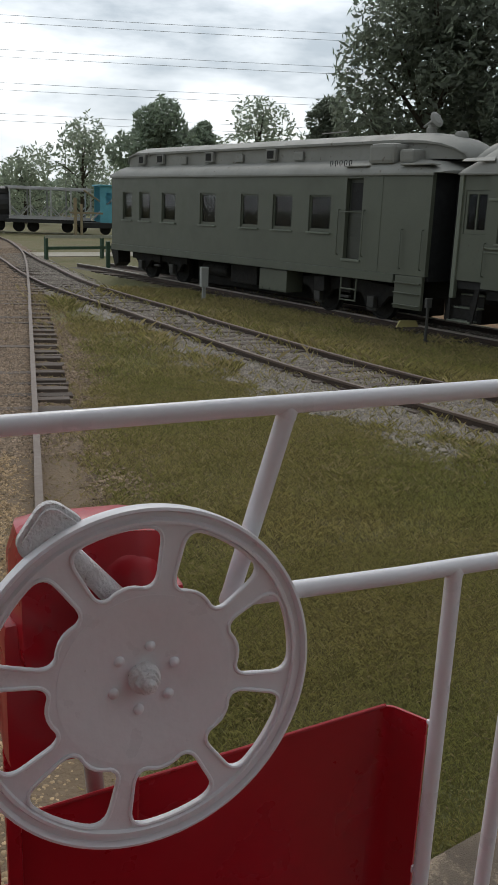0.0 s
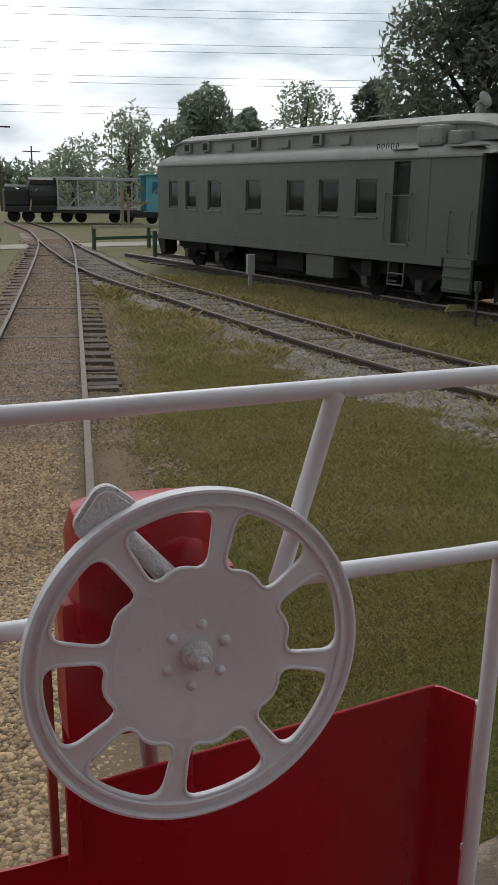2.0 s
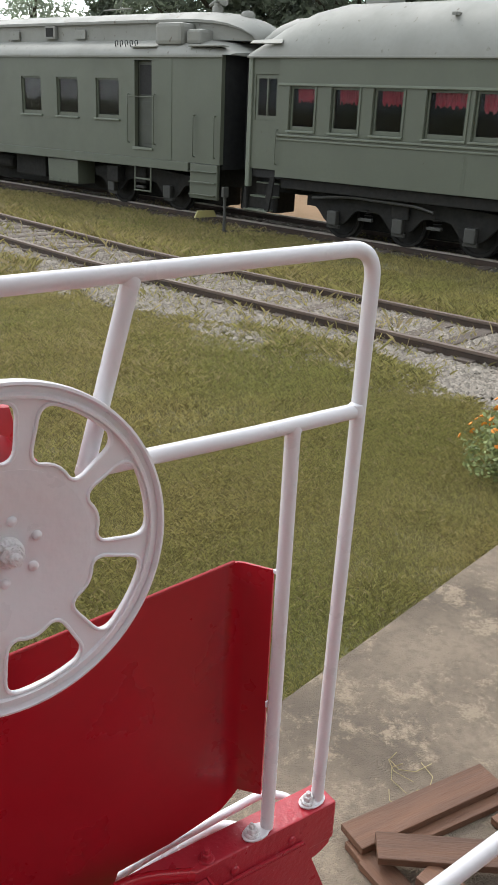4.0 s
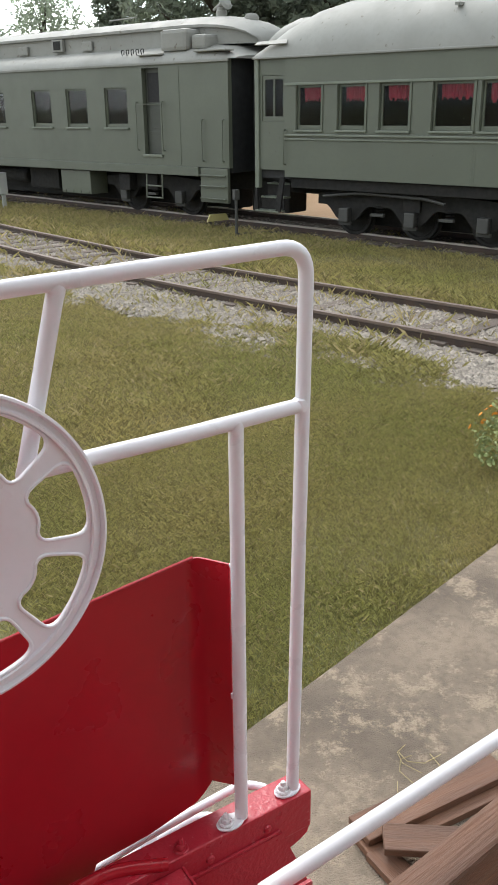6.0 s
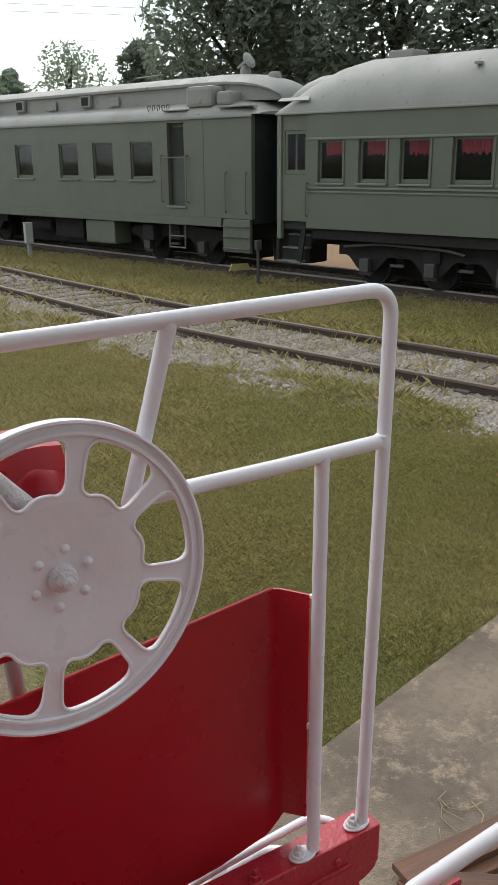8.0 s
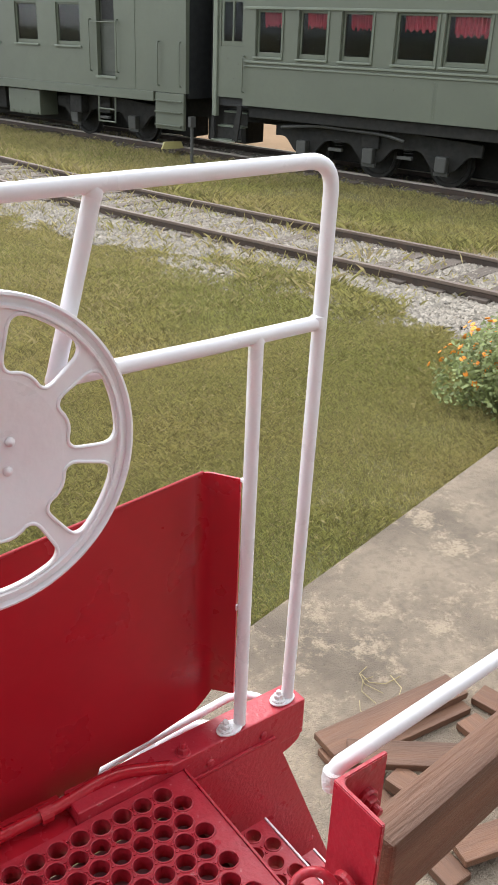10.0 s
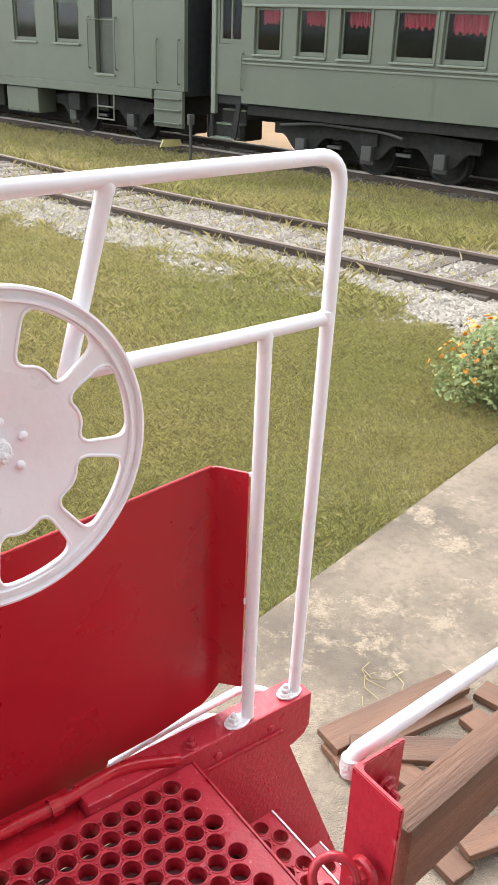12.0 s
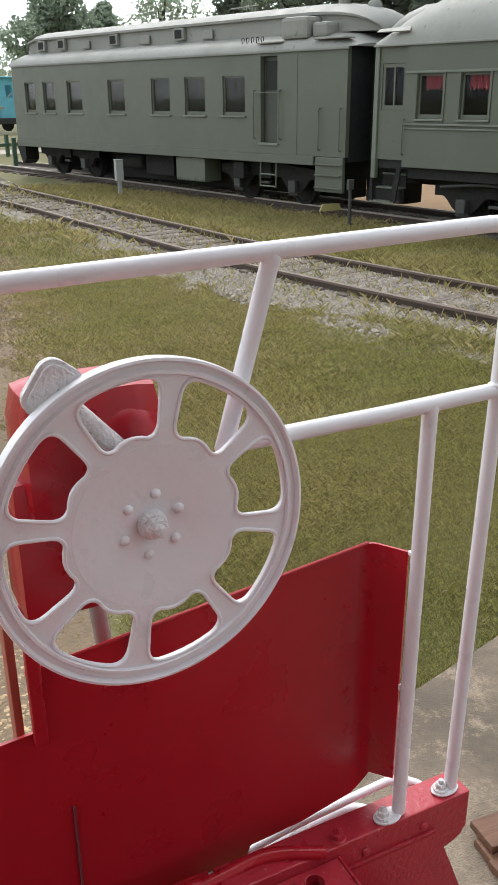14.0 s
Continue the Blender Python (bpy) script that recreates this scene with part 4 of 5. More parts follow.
for k in range(8):
    hi, lo = SPOKES[k], SPOKES[k] - radians(45)
    holes.append(opening(lo + radians(4.3), hi - radians(4.3), WR * 0.540, WR * 0.895))
circle = [(WR * 0.975 * math.cos(2 * math.pi * k / 96), WR * 0.975 * math.sin(2 * math.pi * k / 96)) for k in range(96)]
inner = [(WR * 0.50 * math.cos(2 * math.pi * k / 64), WR * 0.50 * math.sin(2 * math.pi * k / 64)) for k in range(64)]
web = prism(circle, 0.010, m=Matrix.Translation((0, 0, -0.013)), holes=holes + [inner])
part("web", web, WHITE, brake_wheel)
# the middle of the casting is dished back towards the hub
dish = [(WR * 0.502 * (1 - k / 12), -0.0030 - 0.014 * step(-0.2, 1.0, k / 12) + 0.0015) for k in range(12)]
part("dish", lathe(dish + [(0.004, -0.0155), (0.004, -0.0235)] + [(r, z - 0.009) for r, z in dish[::-1]], 64, closed=True), WHITE, brake_wheel, "shallow dished middle of the wheel", True)
for h in holes:  # raised bead round each opening
    loop = [Vector((x, y, -0.003)) for x, y in h]
    part("bead", tube(loop + [loop[0], loop[1]], 0.0030, 8, caps=False), WHITE, brake_wheel, "", True)
part("rim", lathe([(WR * 0.955, -0.022), (WR * 1.0, -0.020), (WR * 1.008, -0.004), (WR * 1.002, 0.004), (WR * 0.986, 0.005), (WR * 0.970, -0.003), (WR * 0.942, -0.004), (WR * 0.926, 0.003), (WR * 0.910, 0.003), (WR * 0.898, -0.007), (WR * 0.92, -0.016)], 96, closed=True), WHITE, brake_wheel, "", True)
part("hub", lathe([(0.0225, -0.022), (0.0215, -0.006), (0.018, 0.0), (0, 0.0)], 24), WHITE_ROUGH, brake_wheel, "rough thickly painted hub")
hex_bolt("hub_nut", (0, 0, -0.008), 0.0160, 0.020, WHITE_ROUGH, brake_wheel)
part("spindle", lathe([(0.0090, 0.002), (0.0088, 0.018), (0.0065, 0.024), (0.0, 0.025)], 14), WHITE_ROUGH, brake_wheel)
for k in range(6):
    a = radians(79.0 + 60 * k)
    part("rivet", lathe([(0.0078, -0.0300), (0.0074, -0.0225), (0.005, -0.0195), (0.0, -0.0185)], 14, m=Matrix.Translation((0.0450 * math.cos(a), 0.0450 * math.sin(a), 0.0125))), WHITE, brake_wheel, "", True)

housing = thing("brake_housing", "red cast hand brake gear housing with a white lever", "brake gear")
part("body", box(0.012, 0.205, 1.43, 1.54, 1.99, 2.22, 0.022), RED, housing, "", True)
part("top_casting", box(0.028, 0.240, 1.405, 1.535, 2.13, 2.352, 0.048), RED, housing, "rounded upper gear casting", True)
part("bulge", lathe([(0.0, 0.042), (0.030, 0.036), (0.048, 0.018), (0.054, -0.01), (0.054, -0.05)], 28, m=Matrix.Translation((0.178, 1.43, 2.268)) @ Matrix.Rotation(radians(90), 4, "X")), RED, housing, "", True)
part("flange", box(0.20, 0.262, 1.42, 1.50, 2.232, 2.252, 0.006), RED, housing)
part("mount", box(0.012, 0.034, 1.47, 1.489, 1.74, 2.0, 0.004), RED, housing)
part("mount", box(0.19, 0.212, 1.47, 1.489, 1.80, 2.0, 0.004), RED, housing)
part("chain_pipe", tube([(0.15, 1.56, 1.96), (0.19, 1.58, 1.55), (0.19, 1.58, 1.20)], 0.015, 12), GALV, housing, "pale pipe below the housing", True)
lev = part("lever", tube([(0.170, 1.388, 2.245), (0.092, 1.385, 2.338)], [0.016, 0.013], 14), WHITE_ROUGH, housing, "rough white painted release lever", True)
part("lever_boss", lathe([(0.0, 0.03), (0.02, 0.028), (0.026, 0.015), (0.027, -0.02)], 18, m=Matrix.Translation((0.172, 1.405, 2.243)) @ Matrix.Rotation(radians(90), 4, "X")), WHITE_ROUGH, lev, "", True)
outline = []
for cx, cz, a0 in ((0.012, 0.018, 0), (-0.012, 0.018, 90), (-0.010, -0.018, 180), (0.010, -0.018, 270)):
    outline += [(cx + 0.022 * math.cos(radians(a0 + 15 * k)), cz + 0.022 * math.sin(radians(a0 + 15 * k))) for k in range(7)]
knob = prism(outline, 0.024, m=Matrix.Translation((0, 0.012, 0)) @ Matrix.Rotation(radians(90), 4, "X"), bevel=0.006)
knob.transform(Matrix.Translation((0.072, 1.382, 2.360)) @ Matrix.Rotation(radians(38), 4, "Y"))
part("knob", knob, WHITE_ROUGH, lev, "flat white paddle grip", True)

# ---- gate bracket near the stairs ----
part("angle_plate", prism([(0, 0), (0.062, 0.0), (0.062, -0.005), (0.010, -0.005), (0.005, -0.010), (0.005, -0.060), (0, -0.060)], 0.30, m=Matrix.Translation((0.213, 0.669, 1.847)), bevel=0.001), RED_DECK, bracket)
part("ring_bolt", tube([(0.176 + 0.019 * (0.71 * math.cos(a) + 0.39 * math.sin(a)), 0.641 + 0.020 * (-0.71 * math.cos(a) + 0.39 * math.sin(a)), 2.058 + 0.0158 * math.sin(a)) for a in (2 * math.pi * k / 20 for k in range(21))], 0.0045, 10), RED_DECK, bracket, "", True)
hex_bolt("ring_nut", (0.204, 0.630, 2.060), 0.009, 0.012, RED_DECK, bracket, 0.006, 0.015, Matrix.Rotation(radians(-90), 4, "Y"))
hex_bolt("pipe_nut", (0.251, 0.664, 2.105), 0.009, 0.012, RED_DECK, bracket, 0.006, 0.013, Matrix.Rotation(radians(90), 4, "X"))
gate_pipe = thing("gate_pipe", "white painted pipe gate bar hung on a red bracket", "pipe rail")
part("bar", tube(bend([(0.233, 0.690, 2.118), (0.238, 0.690, 2.131), (0.75, 0.728, 2.120)], 0.012, 5), 0.0082, 14), WHITE, gate_pipe, "", True)
part("end_cap", lathe([(0.0, -0.012), (0.009, -0.010), (0.010, 0.0), (0.009, 0.010), (0.0, 0.012)], 14, m=Matrix.Translation((0.233, 0.690, 2.118))), WHITE_ROUGH, gate_pipe, "", True)
gate_post = tagged(part("gate_timber", box(0.0, 0.75, -0.022, 0.022, -0.105, 0.0, 0.006), PLANK), "brown timber gate rail beside the red bracket", "timber")
gate_post.matrix_basis = pose(0.328, 0.684, 1.970, 0, 0, 6)
for ob in (bracket, gate_pipe):
    ob.location = (0.019, -0.008, -0.023)

# ---- paving and timber beside the caboose ----
slab = thing("concrete_pad", "stained weathered concrete pad beside the track", "pavement", kind="structure")
pad = prism([(1.15, 2.80), (3.0, 3.262), (7.5, 4.39), (7.5, -4), (1.15, -4)], 0.09, m=Matrix.Translation((0, 0, -0.03)), bevel=0.012)
part("slab", pad, CONCRETE, slab)


def plank(x, y, z, length, width, thick, yaw, tilt=0.0, roll=0.0, label="weathered brown timber plank lying on the concrete"):
    ob = part("timber_plank", box(-length / 2, length / 2, -width / 2, width / 2, 0, thick, 0.006), PLANK)
    ob.matrix_basis = pose(x, y, z, roll, -tilt, yaw)
    return tagged(ob, label, "plank", "loose timber planks")


def plank_from(x0, y0, x1, y1, z, width=0.13, thick=0.034):
    return plank((x0 + x1) / 2, (y0 + y1) / 2, z, math.hypot(x1 - x0, y1 - y0), width, thick, math.degrees(math.atan2(y1 - y0, x1 - x0)))


plank_from(1.68, 2.10, 2.40, 2.03, 0.061, 0.13)
plank_from(1.72, 2.06, 1.70, 1.42, 0.062, 0.11)
plank_from(2.33, 1.94, 2.30, 1.30, 0.063, 0.12)
plank_from(2.50, 2.02, 2.62, 1.40, 0.064, 0.12)
plank_from(1.70, 2.145, 2.43, 2.085, 0.097, 0.14)
plank_from(1.73, 2.04, 2.22, 1.66, 0.133, 0.13)
plank_from(1.76, 1.50, 2.30, 1.36, 0.098, 0.12)
block = plank(1.83, 1.79, 0.098, 0.17, 0.11, 0.05, 100, label="short brown timber offcut with a small white hinge")
part("hinge", box(-0.075, -0.035, -0.030, 0.0, 0.0502, 0.054, 0.001), WHITE, block, "small white painted hinge")
part("hinge_pin", tube([(-0.076, -0.015, 0.058), (-0.034, -0.015, 0.058)], 0.005, 8), WHITE, block)

# a wire-thin dry straw on the pad
own = bmesh.new()
for k in range(5):
    x, y, a = 1.95 + random.random() * 0.3, 2.15 + random.random() * 0.3, random.random() * 6
    p = [(x + 0.12 * t * math.cos(a + t), y + 0.12 * t * math.sin(a + t), 0.066 + 0.006 * random.random()) for t in (0, 0.5, 1.0, 1.5)]
    tube(p, 0.0018, 5, own)
tagged(part("dry_straw", own, GRASS_DRY), "dry straw stems on the concrete", "straw", kind="stuff")


yard = prism([(15.6, 12.0), (17.4, 6.0), (24.0, 6.0), (22.0, 30.0), (10.4, 31.5)], 0.02)
for v in yard.verts:
    v.co.z += land(v.co.x, v.co.y) + 0.02
tagged(part("dirt_yard", yard, mat("orange_tan_dirt", (0.34, 0.215, 0.120), 0.95, second=(0.27, 0.175, 0.10), scale=0.8, bump=0.4)), "bare orange tan dirt behind the coaches", "dirt", kind="structure")


# ---- lineside things ----
def lineside_box():
    t = thing("signal_box", "small pale grey signal box on a short post", "signal box", pose(8.15, 25.2, land(8.15, 25.2)))
    part("post", box(-0.05, 0.05, -0.05, 0.05, -0.1, 0.45, 0.01), GALV, t)
    part("cabinet", box(-0.11, 0.11, -0.10, 0.10, 0.38, 0.94, 0.02), GALV, t)
    part("lid", box(-0.12, 0.12, -0.11, 0.11, 0.941, 0.965, 0.01), GALV, t)


lineside_box()


def switch_stand():
    t = thing("marker_post", "thin grey marker post with a yellow foot plate", "marker post", pose(10.72, 17.0, land(10.72, 17.0)))
    part("post", tube([(0, 0, -0.1), (0, 0, 1.0)], 0.035, 10), BEARING, t)
    part("head", box(-0.07, 0.07, -0.05, 0.05, 0.80, 1.02, 0.015), BEARING, t)
    part("brace", tube([(0, 0, 0.05), (0.9, -0.35, 0.06)], 0.025, 8), BEARING, t)


switch_stand()
yp = thing("derail_block", "yellow painted derail plate on the coach rail", "derail", pose(10.95, 18.2, 0.20))
part("plate", prism([(-0.3, 0), (0.3, 0), (0.22, 0.16), (-0.22, 0.16)], 0.05, m=Matrix.Rotation(radians(90), 4, "X")), YELLOW, yp)


def guard_fence(x0, y0, x1, y1, label):
    v = Vector((x1 - x0, y1 - y0))
    n = max(2, round(v.length / 2.6) + 1)
    t = thing("guard_fence", label, "fence", pose(x0, y0, land(x0, y0), 0, 0, math.degrees(math.atan2(v.y, v.x))), "crossing fences")
    for k in range(n):
        x = v.length * k / (n - 1)
        part("post", box(x - 0.07, x + 0.07, -0.07, 0.07, -0.1, 1.02, 0.01), FENCE_G, t)
    for z, m in ((0.95, FENCE_Y), (0.45, FENCE_G)):
        part("rail_board", box(-0.1, v.length + 0.1, -0.11, -0.072, z, z + 0.14, 0.008), m, t)


guard_fence(5.75, 40.5, 11.4, 43.5, "green crossing fence with a pale top board")
guard_fence(-6.5, 36.5, 1.55, 40.2, "green crossing fence with a pale top board")
cross = prism([(-30, 33.3), (-30, 30.8), (1.2, 40.8), (14, 44.6), (40, 50), (40, 53), (13.5, 47.2), (0.8, 43.3)], 0.02)
for v in cross.verts:
    v.co.z += land(v.co.x, v.co.y) + 0.012
tagged(part("path", cross, mat("pale_path_gravel", (0.42, 0.38, 0.31), 0.95, second=(0.32, 0.28, 0.22), scale=0.8, bump=0.5)), "pale gravel path crossing the tracks", "path", kind="structure")
for x, y in ((7.45, 35.4),):
    t = thing("stop_post", "short dark timber post at the coach end", "post", pose(x, y, land(x, y)))
    part("shaft", box(-0.08, 0.08, -0.08, 0.08, -0.1, 1.1, 0.015), FENCE_G, t)


# ---- the train beyond the crossing ----
def far_train():
    y0 = 66.0
    # low steel truss car
    g = land(8, y0)
    t = thing("truss_car", "open grey steel truss car on dark wheels", "railway car", pose(6.9, y0, g, 0, 0, -3))
    L, h0, h1 = 5.6, 1.0, 3.15
    part("floor", box(-0.3, L + 0.4, -1.4, 1.4, 0.75, h0, 0.02), LOCO_B, t)
    part("roof_panel", box(-0.2, L + 0.1, -1.3, 1.5, h1, h1 + 0.08, 0.02), TRUSS, t)
    for y in (-1.4, 1.4):
        part("top_chord", box(-0.1, L, y - 0.05, y + 0.05, h1 - 0.12, h1 - 0.002, 0.01), TRUSS, t)
        part("bottom_chord", box(-0.1, L, y - 0.05, y + 0.05, h0 + 0.002, h0 + 0.2, 0.01), TRUSS, t)
        n = 4
        for k in range(n + 1):
            x = L * k / n
            part("upright", box(x - 0.05, x + 0.05, y - 0.05, y + 0.05, h0 + 0.2, h1 - 0.12), TRUSS, t)
            for d in (-1, 1):
                if 0 < k + d * 0.5 < n:
                    part("brace", tube([(x, y, h0 + 0.95), (x + d * L / n / 2, y, h0 + 0.2)], 0.04, 6), TRUSS, t)
    for x in (0.6, 1.6, 4.0, 5.0):
        part("wheel", lathe([(0, -0.06), (0.42, -0.06), (0.42, 0.06), (0, 0.06)], 20, m=Matrix.Translation((x, -0.8, 0.52)) @ Matrix.Rotation(radians(90), 4, "X")), BLACK, t)
    part("diagonal", tube([(L - 0.5, -1.5, 3.1), (L + 1.4, -1.5, 1.9)], 0.07, 6), TAN, t)
    part("diagonal", tube([(L + 0.1, -1.5, 1.1), (L + 1.6, -1.5, 2.6)], 0.07, 6), TRUSS, t)
    # dark steam locomotive tender and cab
    l = thing("dark_locomotive", "dark weathered old locomotive with a cab", "locomotive", pose(2.9, y0 + 0.5, land(3, y0)))
    part("frame", box(0.3, 4.0, -1.4, 1.4, 0.8, 1.2, 0.03), LOCO_B, l)
    part("cab", wall_with_openings(2.1, 3.9, 1.2, 3.0, -1.3, 2.6, [(2.4, 3.0, 1.9, 2.7), (3.2, 3.7, 1.9, 2.7)]), LOCO_B, l)
    part("cab_roof", lathe([(1.55, -0.95), (1.55, 0.95)], 24, m=Matrix.Translation((3.0, 0, 1.95)) @ Matrix.Rotation(radians(90), 4, "Y") @ Matrix.Diagonal((0.8, 1, 1, 1))), LOCO_B, l)
    part("hood", box(0.3, 2.1, -1.0, 1.0, 1.2, 2.35, 0.12), LOCO_B, l)
    part("hood_top", box(0.45, 1.9, -0.8, 0.8, 2.5, 2.65, 0.03), TRUSS, l)
    part("rust_pipe", tube(bend([(2.0, -1.45, 0.9), (2.2, -1.45, 2.0), (2.6, -1.45, 2.4)], 0.3, 5), 0.06, 8), TAN, l)
    for x in (0.9, 1.9, 3.2):
        part("wheel", lathe([(0, -0.06), (0.45, -0.06), (0.45, 0.06), (0, 0.06)], 20, m=Matrix.Translation((x, -1.0, 0.55)) @ Matrix.Rotation(radians(90), 4, "X")), BLACK, l)
    # sky blue cab
    b = thing("blue_locomotive", "sky blue locomotive cab behind the coach", "locomotive", pose(13.1, 64.5, land(13, 64)))
    part("cab_wall", wall_with_openings(-0.2, 1.6, 0.95, 3.45, -1.2, 0.08, [(0.2, 0.65, 2.2, 3.0), (0.85, 1.3, 2.2, 3.0)]), SKYBLUE, b)
    part("cab_back", box(-0.2, 4.0, 0.9, 1.0, 0.95, 3.45), SKYBLUE, b)
    part("hood", box(1.61, 4.0, -1.1, 0.9, 0.95, 2.4, 0.1), SKYBLUE, b)
    part("cab_roof", box(-0.35, 1.75, -1.35, 1.1, 3.452, 3.55, 0.04), SKYBLUE, b)
    part("frame", box(-1.5, 5.0, -1.3, 1.2, 0.55, 0.93, 0.03), LOCO_B, b)
    for x in (0.2, 1.3, 3.4):
        part("wheel", lathe([(0, -0.06), (0.4, -0.06), (0.4, 0.06), (0, 0.06)], 20, m=Matrix.Translation((x, -1.0, 0.5)) @ Matrix.Rotation(radians(90), 4, "X")), BLACK, b)
    s = thing("timber_scaffold", "tan timber frame beside the cars", "timber frame", pose(10.9, 62, land(10, 62)))
    part("upright", box(-0.1, 0.1, -0.1, 0.1, 0, 2.6, 0.01), TAN, s)
    part("upright", box(0.35, 0.5, -0.1, 0.1, 0, 2.2, 0.01), TAN, s)
    part("cross_board", box(-0.4, 1.9, -0.14, -0.105, 1.55, 1.68, 0.01), TAN, s)


far_train()


# ---- poles and cables ----
def utility_pole(x, y, h, label):
    t = thing("utility_pole", label, "utility pole", pose(x, y, land(x, y)), "utility poles")
    part("shaft", tube([(0, 0, -0.3), (0, 0, h)], [0.16, 0.10], 10), BARK, t)
    part("cross_arm", box(-1.2, 1.2, -0.06, 0.06, h - 0.8, h - 0.66, 0.01), BARK, t)


utility_pole(4.3, 92.0, 8.6, "tall brown wooden utility pole with a cross arm")
utility_pole(10.5, 130.0, 7.5, "distant wooden pole with a cross arm")
lamp = thing("street_lamp", "distant curved steel street lamp", "street lamp", pose(17.5, 105, land(17, 105)))
part("pole", tube(bend([(0, 0, 0), (0, 0, 9.2), (1.9, 0, 9.6)], 1.4, 8), 0.07, 8), GALV, lamp)

CABLE_A = radians(17)
for h in (22.3, 18.3, 14.4, 10.7):
    for g in (0.0, 0.85):
        own = []
        for i in range(24):
            u = -110 + 10 * i
            own.append((35 + u * math.cos(CABLE_A), 114.8 - u * math.sin(CABLE_A), h + 2.7 - g + 0.00012 * u * u))
        tagged(part("power_cable", tube(own, 0.024, 6), CABLE), "thin grey overhead power cable", "cable", "overhead power cables")
for u in (-110, 120):
    t = thing("transmission_tower", "distant grey steel cable mast", "mast", pose(35 + u * math.cos(CABLE_A), 114.8 - u * math.sin(CABLE_A), 0))
    part("mast_shaft", tube([(0, 0, 0), (0, 0, 28)], [0.4, 0.2], 10), CABLE, t)


# ---- trees ----
def leaf_cloud(blobs, count, size, rng):
    """Many small bent leaves scattered through uneven lobes."""
    tot = sum(b[3] ** 2 for b in blobs)
    verts, faces = [], []
    for bx, by, bz, br in blobs:
        for _ in range(int(count * br * br / tot)):
            d = Vector((rng.gauss(0, 1), rng.gauss(0, 1), rng.gauss(0, 1))).normalized()
            r = br * (0.55 + 0.5 * rng.random() ** 0.6) * (1 + 0.28 * noise.noise(d * 2.4 + Vector((bx, by, bz))))
            c = Vector((bx, by, bz)) + d * r * Vector((1, 1, 0.85)).length / 1.65
            u = Vector((rng.gauss(0, 1), rng.gauss(0, 1), rng.gauss(0, 1))).normalized()
            w = u.orthogonal().normalized()
            s = size * (0.6 + 0.8 * rng.random())
            k = len(verts)
            verts += [c - u * s, c + w * s * 0.5, c + u * s, c - w * s * 0.45]
            faces += [(k, k + 1, k + 2), (k, k + 2, k + 3)]
    return verts, faces


def tree(name, x, y, h, spread, leaf, label, seed, count=9000, size=0.28, base=0.3, lobes=16):
    rng = random.Random(seed)
    t = thing(name, label, "tree", pose(x, y, land(x, y)), "trees behind the coaches")
    own = bmesh.new()
    lean = rng.uniform(-0.04, 0.04)
    pts = [(lean * h * k / 5, 0.03 * h * math.sin(k), h * 0.8 * k / 5 - 0.2) for k in range(6)]
    tube(pts, [0.030 * h * (1 - 0.15 * k) for k in range(6)], 10, own)
    blobs = []
    for k in range(lobes):
        f = base + (1 - base) * (k + 0.5) / lobes
        a = k * 2.4 + rng.random()
        prof = math.sin(math.pi * min(1, 0.12 + 0.86 * (f - base) / (1 - base))) ** 0.7
        rad = spread * prof * (0.30 + 0.62 * rng.random())
        p = (rad * math.cos(a), rad * math.sin(a) * 0.8, h * f * 0.93)
        blobs.append((*p, spread * (0.26 + 0.20 * rng.random())))
        q = pts[min(5, int(f * 4.5))]
        tube([q, ((q[0] + p[0]) / 2, (q[1] + p[1]) / 2, (q[2] + p[2]) / 2 + 0.02 * h), p], [0.010 * h, 0.006 * h, 0.002 * h], 6, own)
    part("trunk", own, BARK, t, "", True)
    v, f = leaf_cloud(blobs, count, size, rng)
    raw("crown", v, f, leaf, t)
    return t


tree("oak_tree", 14.0, 51.5, 8.1, 2.7, LEAF_M, "rounded mid green tree behind the coach", 3, 8500, 0.18, 0.25)
tree("oak_tree", 17.0, 53.0, 7.7, 1.7, LEAF_M, "rounded mid green tree behind the coach", 5, 5000, 0.20, 0.25)
tree("feathery_tree", 21.2, 54.0, 9.2, 2.9, LEAF_L, "open feathery tree with sky showing through", 8, 4200, 0.16, 0.25)
tree("feathery_tree", 13.7, 74.0, 8.4, 3.3, LEAF_L, "open feathery tree with sky showing through", 11, 2600, 0.21, 0.25)
tree("feathery_tree", 10.3, 84.0, 5.8, 3.6, LEAF_L, "open feathery tree with sky showing through", 12, 2400, 0.22, 0.2)
tree("oak_tree", 24.0, 50.0, 9.0, 2.2, LEAF_D, "dark green oak behind the coaches", 14, 7000, 0.20, 0.2)
for x, y, h, s, seed in ((22.5, 37.0, 13.6, 5.0, 22), (27.0, 39.0, 16.5, 5.6, 21), (27.5, 32.0, 15.0, 5.4, 23), (30.0, 27.0, 15.0, 5.6, 24), (30.5, 20.0, 14.6, 5.6, 25), (30.0, 13.0, 13.6, 5.2, 26), (28.0, 6.0, 13.5, 5.2, 27), (26.0, -2.0, 13.0, 5.2, 28)):
    tree("oak_tree", x, y, h, s, LEAF_D, "large dark green oak above the coaches", seed, 21000, 0.19, 0.12, 22)


